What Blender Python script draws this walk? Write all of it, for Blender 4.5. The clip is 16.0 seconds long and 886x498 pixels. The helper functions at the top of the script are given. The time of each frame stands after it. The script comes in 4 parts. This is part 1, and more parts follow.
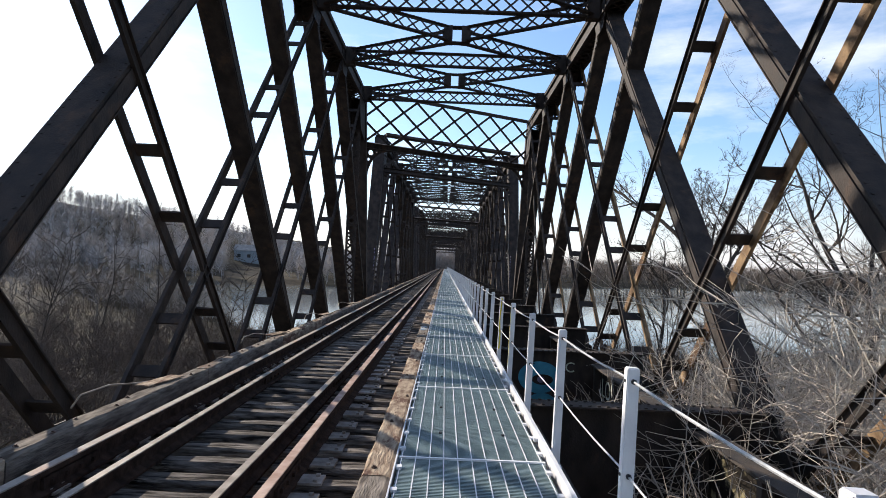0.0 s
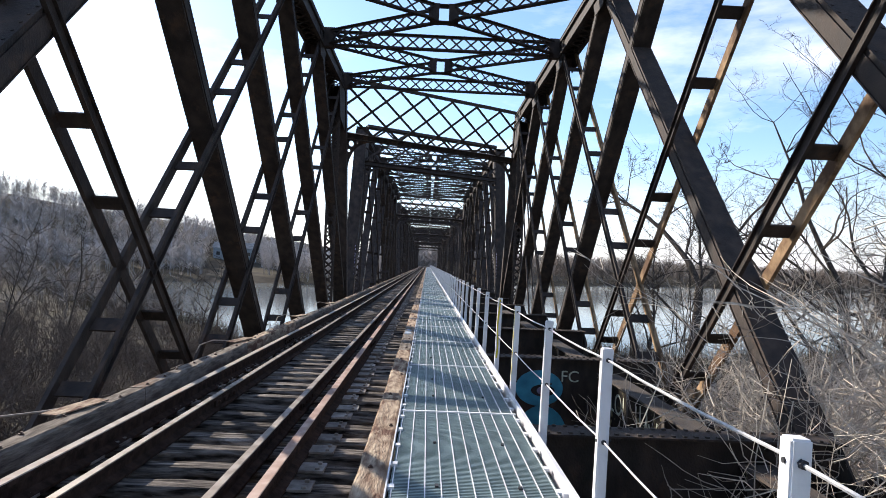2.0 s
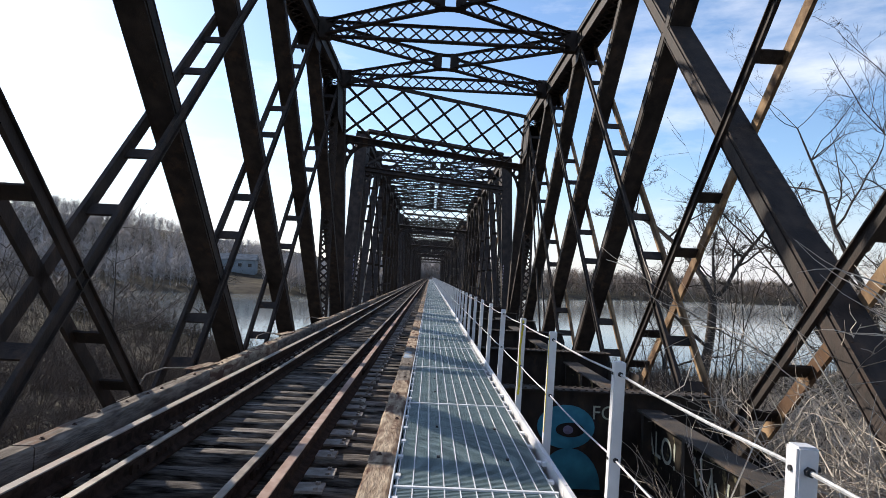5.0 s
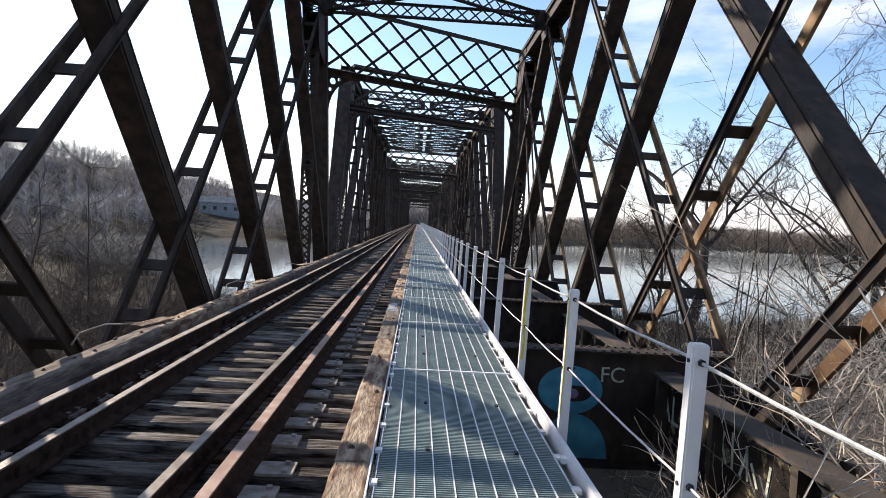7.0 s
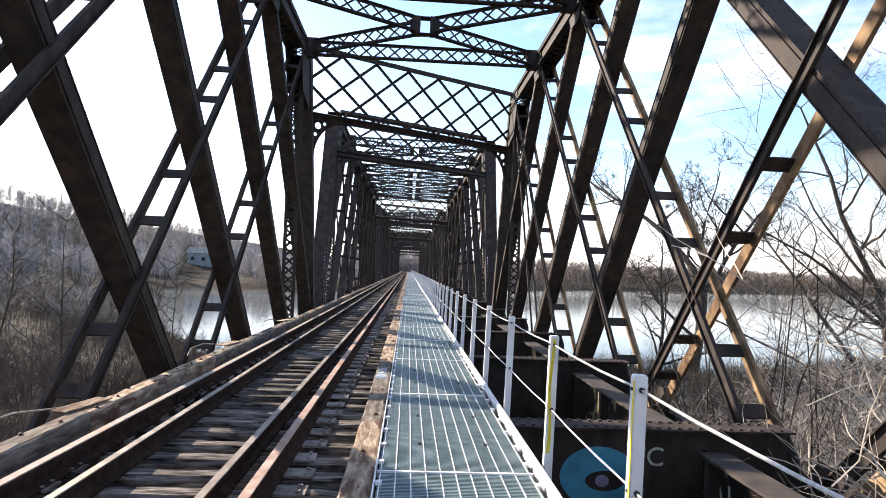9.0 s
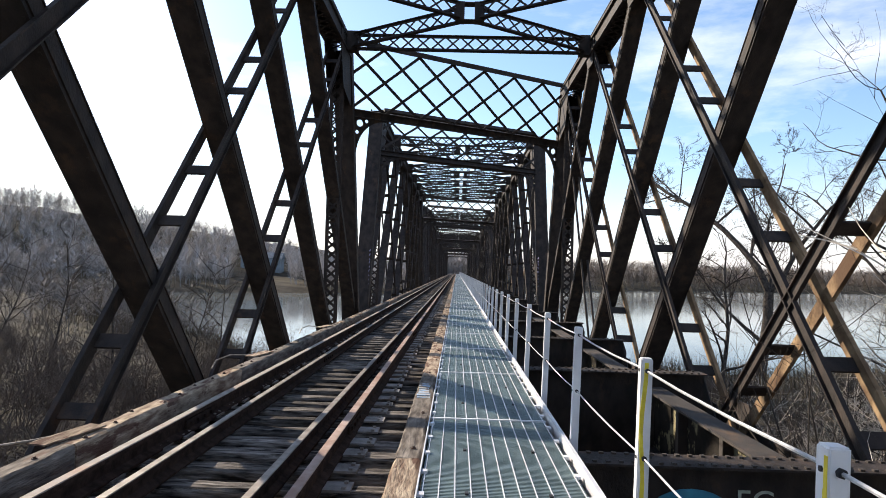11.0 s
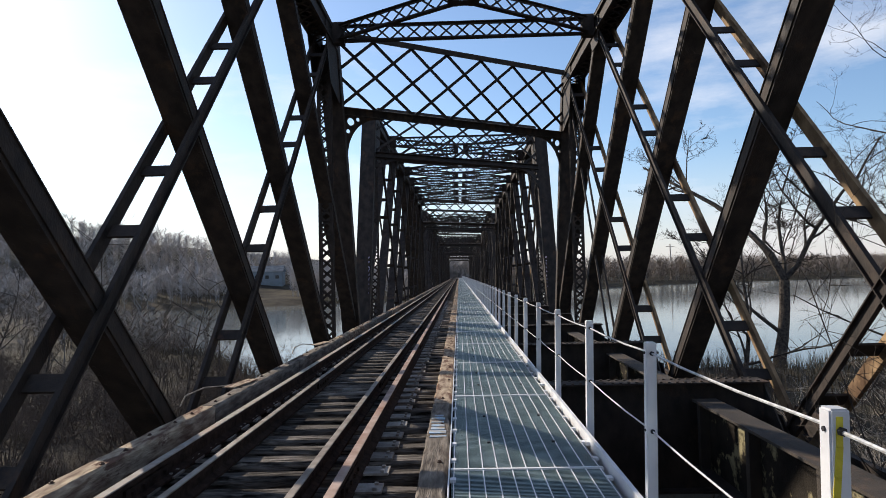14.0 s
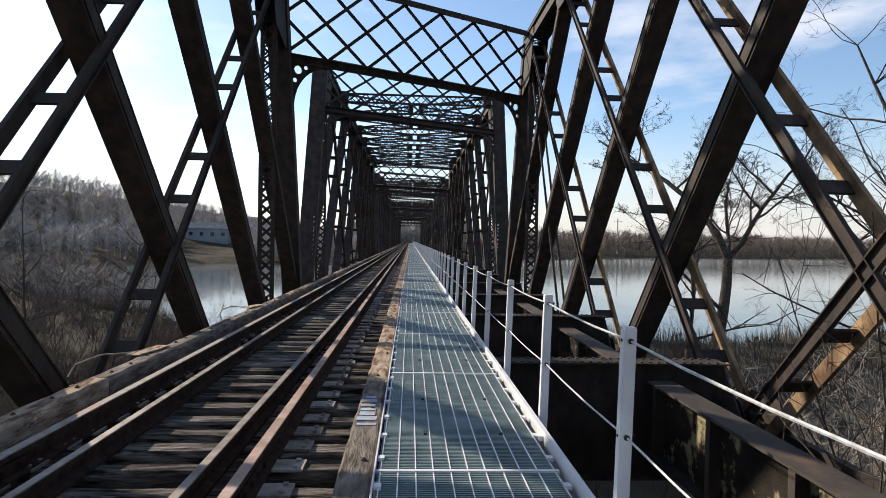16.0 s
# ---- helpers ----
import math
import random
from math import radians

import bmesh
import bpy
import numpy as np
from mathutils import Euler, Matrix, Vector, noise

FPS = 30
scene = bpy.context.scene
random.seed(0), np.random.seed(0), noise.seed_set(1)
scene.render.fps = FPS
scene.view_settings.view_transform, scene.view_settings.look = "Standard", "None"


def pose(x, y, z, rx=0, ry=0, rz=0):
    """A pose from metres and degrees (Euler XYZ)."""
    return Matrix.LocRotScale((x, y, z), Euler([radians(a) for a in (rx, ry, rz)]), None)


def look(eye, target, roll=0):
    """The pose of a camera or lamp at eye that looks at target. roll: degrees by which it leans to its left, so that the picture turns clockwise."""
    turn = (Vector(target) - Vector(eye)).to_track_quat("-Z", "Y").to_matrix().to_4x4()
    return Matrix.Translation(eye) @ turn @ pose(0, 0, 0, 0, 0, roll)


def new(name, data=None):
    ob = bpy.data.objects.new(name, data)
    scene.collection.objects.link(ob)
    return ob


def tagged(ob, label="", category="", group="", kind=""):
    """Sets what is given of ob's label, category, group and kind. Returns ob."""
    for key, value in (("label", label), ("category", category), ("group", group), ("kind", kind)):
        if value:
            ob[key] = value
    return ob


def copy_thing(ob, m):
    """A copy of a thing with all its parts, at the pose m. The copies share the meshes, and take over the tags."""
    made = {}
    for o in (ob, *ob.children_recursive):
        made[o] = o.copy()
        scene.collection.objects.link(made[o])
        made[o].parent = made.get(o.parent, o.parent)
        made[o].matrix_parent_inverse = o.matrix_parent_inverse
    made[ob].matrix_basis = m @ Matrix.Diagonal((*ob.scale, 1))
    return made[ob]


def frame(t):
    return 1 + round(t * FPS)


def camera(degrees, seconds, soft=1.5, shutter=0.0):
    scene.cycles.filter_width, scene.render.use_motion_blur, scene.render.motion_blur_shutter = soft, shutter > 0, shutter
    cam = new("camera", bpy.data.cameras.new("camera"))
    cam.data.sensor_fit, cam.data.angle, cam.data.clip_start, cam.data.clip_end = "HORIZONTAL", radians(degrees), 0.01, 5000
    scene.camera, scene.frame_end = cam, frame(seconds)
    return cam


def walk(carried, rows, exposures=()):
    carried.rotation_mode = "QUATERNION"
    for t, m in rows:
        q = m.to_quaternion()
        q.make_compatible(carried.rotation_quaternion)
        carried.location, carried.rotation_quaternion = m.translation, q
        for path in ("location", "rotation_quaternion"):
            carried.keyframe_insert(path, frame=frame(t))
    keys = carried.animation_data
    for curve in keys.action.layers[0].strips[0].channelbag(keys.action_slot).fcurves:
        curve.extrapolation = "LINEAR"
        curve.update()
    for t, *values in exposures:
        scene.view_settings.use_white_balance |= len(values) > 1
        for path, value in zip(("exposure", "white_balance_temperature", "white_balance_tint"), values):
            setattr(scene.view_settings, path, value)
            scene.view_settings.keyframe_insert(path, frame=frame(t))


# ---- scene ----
cam = camera(70.2, 16.0, soft=0.85)
METRES, EYE, TILT, LEAN, TURN = 9.15, 1.42, 1.497, -2.366, 0.184
ROWS = [
    (0.0, 0.0, 0.0, 0.0, 0.0, 0.0, 0.0),
    (0.5, -0.0045, 0.0402, -0.0026, -1.16, 1.19, -0.13),
    (1.0, -0.0061, 0.0782, -0.0055, -0.69, -1.39, -0.82),
    (1.5, -0.0059, 0.1154, -0.0041, 0.89, -1.61, -0.45),
    (2.0, -0.0103, 0.1527, -0.0065, -1.61, -0.19, -0.08),
    (2.5, -0.0124, 0.187, -0.0076, -1.65, -0.91, -0.15),
    (3.0, -0.0107, 0.223, -0.008, -1.17, -0.19, -0.67),
    (3.5, -0.0117, 0.2579, -0.0098, -2.16, 1.32, -0.78),
    (6.0, -0.0108, 0.4101, -0.0154, 0.59, -0.46, -0.05),
    (6.5, -0.0082, 0.4419, -0.0166, 1.83, -2.46, -0.11),
    (7.0, -0.0107, 0.4819, -0.0202, -2.43, -4.01, -0.89),
    (7.5, -0.011, 0.5159, -0.0188, -7.15, -3.56, 0.61),
    (8.0, -0.0093, 0.5533, -0.0185, -5.71, -0.19, 0.25),
    (8.5, -0.0103, 0.5879, -0.0204, -3.29, -0.74, 0.58),
    (9.0, -0.0118, 0.6211, -0.0181, -3.32, 0.26, 0.07),
    (11.5, -0.0057, 0.7706, -0.0231, 1.53, 0.48, 0.9),
    (12.0, -0.0084, 0.7991, -0.0249, -0.17, -0.56, 2.43),
    (12.5, -0.0153, 0.8251, -0.0234, -2.05, -0.26, 2.94),
    (13.0, -0.0158, 0.8471, -0.0253, -0.39, 1.27, 2.6),
    (13.5, -0.0154, 0.8732, -0.0242, 1.31, 0.68, 3.26),
    (14.0, -0.0182, 0.8993, -0.0263, 1.17, 0.89, 3.72),
    (14.5, -0.0211, 0.9251, -0.0275, -0.19, -1.32, 3.15),
    (15.0, -0.0176, 0.9461, -0.0297, 1.2, -1.79, 2.27),
    (15.5, -0.0102, 0.9685, -0.0302, 0.56, -2.79, 1.73),
    (16.0, -0.0094, 0.9943, -0.033, -3.21, -2.41, 1.16),
]
walk(cam, [(t, pose(0, 0, EYE, TILT, LEAN, TURN) @ pose(METRES * x, METRES * y, METRES * z, 90 + pitch, roll, yaw)) for t, x, y, z, yaw, pitch, roll in ROWS],
     [(0.0, 1.08, 6450, 11), (0.5, 1.2, 6400, 10), (1.0, 1.3, 6350, 11), (2.0, 1.35, 6350, 12), (3.5, 1.15, 6350, 11), (6.0, 0.95, 6450, 11), (7.0, 1.22, 6700, 13), (7.5, 1.55, 6850, 16), (8.5, 1.88, 6800, 15), (9.0, 1.8, 6800, 14), (11.5, 1.0, 6650, 11), (12.5, 0.48, 6550, 11), (14.0, 0.75, 6550, 11), (15.0, 0.9, 6850, 12), (16.0, 0.9, 6750, 11)])

# ---- world, sun and sky ----
SUN_AZ, SUN_EL = 48.0, 27.0      # degrees to the left of the bridge axis, and above the horizon
world = bpy.data.worlds.new("world")
scene.world = world
world.use_nodes = True
wn, wl = world.node_tree.nodes, world.node_tree.links
wn.clear()
sky = wn.new("ShaderNodeTexSky")
sky.sky_type, sky.sun_disc = "NISHITA", False
sky.sun_elevation, sky.sun_rotation = radians(SUN_EL), radians(-SUN_AZ)
sky.air_density, sky.dust_density, sky.ozone_density = 1.0, 0.5, 3.5
wtc = wn.new("ShaderNodeTexCoord")
wmap = wn.new("ShaderNodeMapping")
wmap.inputs["Scale"].default_value = (1.6, 1.6, 5.5)
wnoise = wn.new("ShaderNodeTexNoise")
wnoise.inputs["Scale"].default_value, wnoise.inputs["Detail"].default_value, wnoise.inputs["Roughness"].default_value = 1.7, 7.0, 0.6
wramp = wn.new("ShaderNodeValToRGB")
wramp.color_ramp.elements[0].position, wramp.color_ramp.elements[1].position = 0.48, 0.86
wmix = wn.new("ShaderNodeMixRGB")
wmix.inputs[2].default_value = (6.6, 6.6, 6.8, 1)
wbg = wn.new("ShaderNodeBackground")
wbg.inputs["Strength"].default_value = 0.1
wout = wn.new("ShaderNodeOutputWorld")
wl.new(wtc.outputs["Generated"], wmap.inputs[0]); wl.new(wmap.outputs[0], wnoise.inputs["Vector"])
wl.new(wnoise.outputs[0], wramp.inputs[0]); wl.new(wramp.outputs[0], wmix.inputs[0])
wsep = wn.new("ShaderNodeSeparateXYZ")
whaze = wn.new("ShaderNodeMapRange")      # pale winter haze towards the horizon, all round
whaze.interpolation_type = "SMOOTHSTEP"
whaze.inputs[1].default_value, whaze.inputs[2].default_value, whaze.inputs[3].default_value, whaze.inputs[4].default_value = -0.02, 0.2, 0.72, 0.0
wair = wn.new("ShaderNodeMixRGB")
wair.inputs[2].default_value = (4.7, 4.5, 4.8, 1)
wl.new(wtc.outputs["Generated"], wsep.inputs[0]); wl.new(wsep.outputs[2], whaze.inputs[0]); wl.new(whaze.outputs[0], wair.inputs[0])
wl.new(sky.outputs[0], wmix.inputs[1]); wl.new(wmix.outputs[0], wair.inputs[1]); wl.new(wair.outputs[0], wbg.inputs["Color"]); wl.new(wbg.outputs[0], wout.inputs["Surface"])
sun = new("sun", bpy.data.lights.new("sun", "SUN"))
sun.data.energy, sun.data.angle, sun.data.color = 3.6, radians(0.6), (1.0, 0.9, 0.76)
_a, _e = radians(SUN_AZ), radians(SUN_EL)
SUN_DIR = Vector((-math.sin(_a) * math.cos(_e), math.cos(_a) * math.cos(_e), math.sin(_e)))
sun.matrix_world = look(SUN_DIR * 60, (0, 0, 0))


# ---- materials ----
def material(name, base, dark=None, scale=6.0, rough=0.8, metal=0.0, bump=0.25, patch=None, patch_scale=1.2, patch_at=(0.52, 0.62), vary=0.12, stretch=(1, 1, 1), fine=60.0, spec=0.5):
    """Two-scale mottled surface: base to dark by grain, patch colour in worn spots."""
    m = bpy.data.materials.new(name)
    m.use_nodes = True
    n, l = m.node_tree.nodes, m.node_tree.links
    b = n["Principled BSDF"]
    tc = n.new("ShaderNodeTexCoord"); mp = n.new("ShaderNodeMapping"); mp.inputs["Scale"].default_value = stretch
    geo = n.new("ShaderNodeNewGeometry")
    l.new(geo.outputs["Position"], mp.inputs[0])
    n1 = n.new("ShaderNodeTexNoise"); n1.inputs["Scale"].default_value = scale; n1.inputs["Detail"].default_value = 8
    l.new(mp.outputs[0], n1.inputs["Vector"])
    r1 = n.new("ShaderNodeValToRGB")
    dark = dark or tuple(c * 0.55 for c in base)
    r1.color_ramp.elements[0].position, r1.color_ramp.elements[0].color = 0.35, (*dark, 1)
    r1.color_ramp.elements[1].position, r1.color_ramp.elements[1].color = 0.68, (*base, 1)
    l.new(n1.outputs[0], r1.inputs[0])
    col = r1.outputs[0]
    if patch:
        n2 = n.new("ShaderNodeTexNoise"); n2.inputs["Scale"].default_value = patch_scale; n2.inputs["Detail"].default_value = 9; n2.inputs["Roughness"].default_value = 0.65
        l.new(mp.outputs[0], n2.inputs["Vector"])
        r2 = n.new("ShaderNodeValToRGB"); r2.color_ramp.elements[0].position, r2.color_ramp.elements[1].position = patch_at
        l.new(n2.outputs[0], r2.inputs[0])
        mx = n.new("ShaderNodeMixRGB"); mx.inputs[2].default_value = (*patch, 1)
        l.new(r2.outputs[0], mx.inputs[0]); l.new(col, mx.inputs[1]); col = mx.outputs[0]
    oi = n.new("ShaderNodeObjectInfo")
    mr = n.new("ShaderNodeMapRange"); mr.inputs[3].default_value, mr.inputs[4].default_value = 1 - vary, 1 + vary
    l.new(oi.outputs["Random"], mr.inputs[0])
    hs = n.new("ShaderNodeHueSaturation"); l.new(mr.outputs[0], hs.inputs["Value"]); l.new(col, hs.inputs["Color"])
    l.new(hs.outputs[0], b.inputs["Base Color"])
    n3 = n.new("ShaderNodeTexNoise"); n3.inputs["Scale"].default_value = fine; n3.inputs["Detail"].default_value = 4
    l.new(mp.outputs[0], n3.inputs["Vector"])
    ad = n.new("ShaderNodeMath"); ad.operation = "ADD"; l.new(n1.outputs[0], ad.inputs[0]); l.new(n3.outputs[0], ad.inputs[1])
    bp = n.new("ShaderNodeBump"); bp.inputs["Strength"].default_value = bump; bp.inputs["Distance"].default_value = 0.02
    l.new(ad.outputs[0], bp.inputs["Height"]); l.new(bp.outputs[0], b.inputs["Normal"])
    rr = n.new("ShaderNodeMapRange"); rr.inputs[3].default_value, rr.inputs[4].default_value = max(0.05, rough - 0.15), min(1, rough + 0.12)
    l.new(n1.outputs[0], rr.inputs[0]); l.new(rr.outputs[0], b.inputs["Roughness"])
    b.inputs["Metallic"].default_value = metal
    b.inputs["Specular IOR Level"].default_value = 0.03 if rough >= 0.85 else spec
    return m


STEEL = material("old_bridge_steel", (0.056, 0.042, 0.035), (0.022, 0.018, 0.016), 5.0, 0.75, 0.0, 0.35, (0.095, 0.056, 0.037), 2.6, (0.57, 0.74), 0.12, (1.0, 1.0, 0.6), spec=0.22)
STEEL_TAN = material("weathered_tan_steel", (0.06, 0.045, 0.034), (0.024, 0.019, 0.015), 4.0, 0.8, 0.0, 0.3, (0.12, 0.07, 0.04), 1.6, (0.55, 0.68))
# warm sunlight on the right truss's outer bars, put into the base colour
STEEL_SUNLIT_TAN = material("bleached_tan_steel", (0.39, 0.265, 0.15), (0.15, 0.095, 0.055), 3.0, 0.8, 0.0, 0.3, (0.1, 0.058, 0.034), 1.3, (0.47, 0.6), spec=0.15)
STEEL_MOSS = material("mossy_flaking_steel", (0.04, 0.034, 0.028), (0.018, 0.016, 0.014), 4.0, 0.85, 0.0, 0.4, (0.27, 0.235, 0.14), 3.2, (0.55, 0.62))
RAIL_TOP = material("rail_steel", (0.36, 0.325, 0.295), (0.25, 0.21, 0.185), 9.0, 0.8, 0.0, 0.08, (0.34, 0.2, 0.14), 0.8, (0.5, 0.7), spec=0.12)
RAIL_TOP_RUST = material("rust_pink_rail_head", (0.52, 0.39, 0.33), (0.32, 0.21, 0.165), 7.0, 0.65, 0.15, 0.08, (0.27, 0.13, 0.085), 0.9, (0.52, 0.7), spec=0.2)
RAIL_TOP_DULL = material("dull_rail_head", (0.3, 0.26, 0.225), (0.15, 0.115, 0.09), 7.0, 0.6, 0.2, 0.1)
RAIL_RUST = material("rusty_rail_side", (0.06, 0.038, 0.029), (0.024, 0.016, 0.013), 12.0, 0.85, 0.0, 0.3)
TIE = material("creosoted_tie_wood", (0.23, 0.205, 0.185), (0.018, 0.016, 0.015), 5.0, 0.9, 0.0, 0.9, (0.38, 0.345, 0.31), 2.3, (0.57, 0.7), 0.45, (0.8, 5.0, 5.0), 16.0)
TIMBER = material("grey_guard_timber", (0.27, 0.235, 0.2), (0.09, 0.076, 0.066), 4.0, 0.9, 0.0, 0.6, (0.15, 0.1, 0.075), 1.3, (0.57, 0.66), 0.2, (5.0, 0.9, 5.0), 16.0)
TIMBER_TAN = material("tan_guard_timber", (0.48, 0.39, 0.29), (0.17, 0.115, 0.085), 5.0, 0.9, 0.0, 0.8, (0.14, 0.085, 0.065), 1.9, (0.55, 0.6), 0.2, (3.5, 0.9, 3.5), 16.0)
GALV_DARK = material("grating_cross_rods", (0.31, 0.39, 0.395), (0.2, 0.26, 0.265), 5.0, 0.42, 0.4, 0.05)
WHITE = material("white_galvanised_steel", (0.82, 0.82, 0.83), (0.66, 0.66, 0.69), 3.0, 0.45, 0.15, 0.06, (0.6, 0.58, 0.55), 2.0, (0.6, 0.8), 0.04)
CABLE = material("cable_steel", (0.62, 0.62, 0.62), (0.4, 0.4, 0.4), 40.0, 0.45, 0.3, 0.1)
BOLT = material("dark_bolt_steel", (0.05, 0.05, 0.055), None, 20.0, 0.6, 0.5, 0.1)
BOLT_RUST = material("rusty_bolt", (0.09, 0.05, 0.035), None, 30.0, 0.8, 0.2, 0.2)
PLATE = material("tie_plate_steel", (0.34, 0.31, 0.28), (0.16, 0.13, 0.11), 9.0, 0.7, 0.2, 0.25, vary=0.3)
YELLOW = material("yellow_paint", (0.8, 0.66, 0.05), (0.6, 0.46, 0.03), 15.0, 0.6, 0.0, 0.1)
BLUE = material("blue_spray_paint", (0.06, 0.32, 0.46), (0.03, 0.18, 0.27), 4.0, 0.7, 0.0, 0.1)
BLUE_PALE = material("pale_blue_spray_paint", (0.3, 0.45, 0.62), (0.3, 0.25, 0.2), 12.0, 0.8, 0.0, 0.2)
PAINT_PALE = material("pale_spray_paint", (0.55, 0.58, 0.5), (0.3, 0.32, 0.25), 12.0, 0.7, 0.0, 0.1)
PURPLE = material("violet_spray_paint", (0.3, 0.27, 0.42), (0.15, 0.13, 0.2), 8.0, 0.7, 0.0, 0.1)
STONE = material("pier_stone", (0.32, 0.29, 0.25), (0.16, 0.14, 0.12), 2.0, 0.9, 0.0, 0.5, (0.12, 0.11, 0.1), 0.5)
GROUND = material("river_bank_soil", (0.07, 0.06, 0.048), (0.032, 0.028, 0.023), 0.5, 0.95, 0.0, 0.25, (0.09, 0.078, 0.055), 0.11, (0.45, 0.62), 0.0, (1, 1, 1), 6.0)
GRASS = material("dry_grass", (0.14, 0.112, 0.074), (0.06, 0.049, 0.034), 0.7, 0.9, 0.0, 0.1)
BARK = material("grey_bark", (0.11, 0.092, 0.078), (0.04, 0.034, 0.03), 6.0, 0.9, 0.0, 0.5)
TWIG = material("pale_twigs", (0.6, 0.54, 0.46), (0.32, 0.27, 0.225), 2.0, 0.85, 0.0, 0.1)
TWIG_RED = material("reddish_twigs", (0.15, 0.12, 0.1), (0.07, 0.057, 0.05), 2.0, 0.85, 0.0, 0.1)
# hillside woods: distance haze is put into the colour as a paler grey
WOODS_HAZED = material("bare_woods", (0.42, 0.41, 0.41), (0.31, 0.3, 0.3), 0.05, 0.95, 0.0, 0.0, (0.4, 0.36, 0.33), 0.03, (0.45, 0.6))
WOODS_BROWN = material("brown_bare_woods", (0.27, 0.235, 0.205), (0.18, 0.155, 0.135), 0.05, 0.95, 0.0, 0.0, (0.23, 0.185, 0.15), 0.03, (0.45, 0.6))
THICKET = material("bank_thicket_twigs", (0.24, 0.22, 0.205), (0.14, 0.128, 0.12), 0.2, 0.95, 0.0, 0.0, (0.2, 0.17, 0.14), 0.08, (0.45, 0.6))
HOUSE_WALL = material("pale_house_siding", (0.27, 0.31, 0.34), (0.2, 0.23, 0.25), 0.6, 0.8, 0.0, 0.1)
HOUSE_ROOF = material("grey_roof_shingle", (0.16, 0.18, 0.2), (0.1, 0.11, 0.12), 0.8, 0.85, 0.0, 0.2)
GLASS_DARK = material("dark_window_glass", (0.03, 0.035, 0.04), None, 1.0, 0.1, 0.0, 0.0)
WATER = bpy.data.materials.new("river_water")
WATER.use_nodes = True
_n, _l = WATER.node_tree.nodes, WATER.node_tree.links
_b = _n["Principled BSDF"]
_b.inputs["Base Color"].default_value, _b.inputs["Roughness"].default_value, _b.inputs["IOR"].default_value = (0.13, 0.145, 0.145, 1), 0.08, 1.33
_g = _n.new("ShaderNodeNewGeometry"); _w = _n.new("ShaderNodeTexNoise"); _w.inputs["Scale"].default_value, _w.inputs["Detail"].default_value = 0.9, 6
_p = _n.new("ShaderNodeBump"); _p.inputs["Strength"].default_value, _p.inputs["Distance"].default_value = 0.1, 0.06
_l.new(_g.outputs["Position"], _w.inputs["Vector"]); _l.new(_w.outputs[0], _p.inputs["Height"]); _l.new(_p.outputs[0], _b.inputs["Normal"])


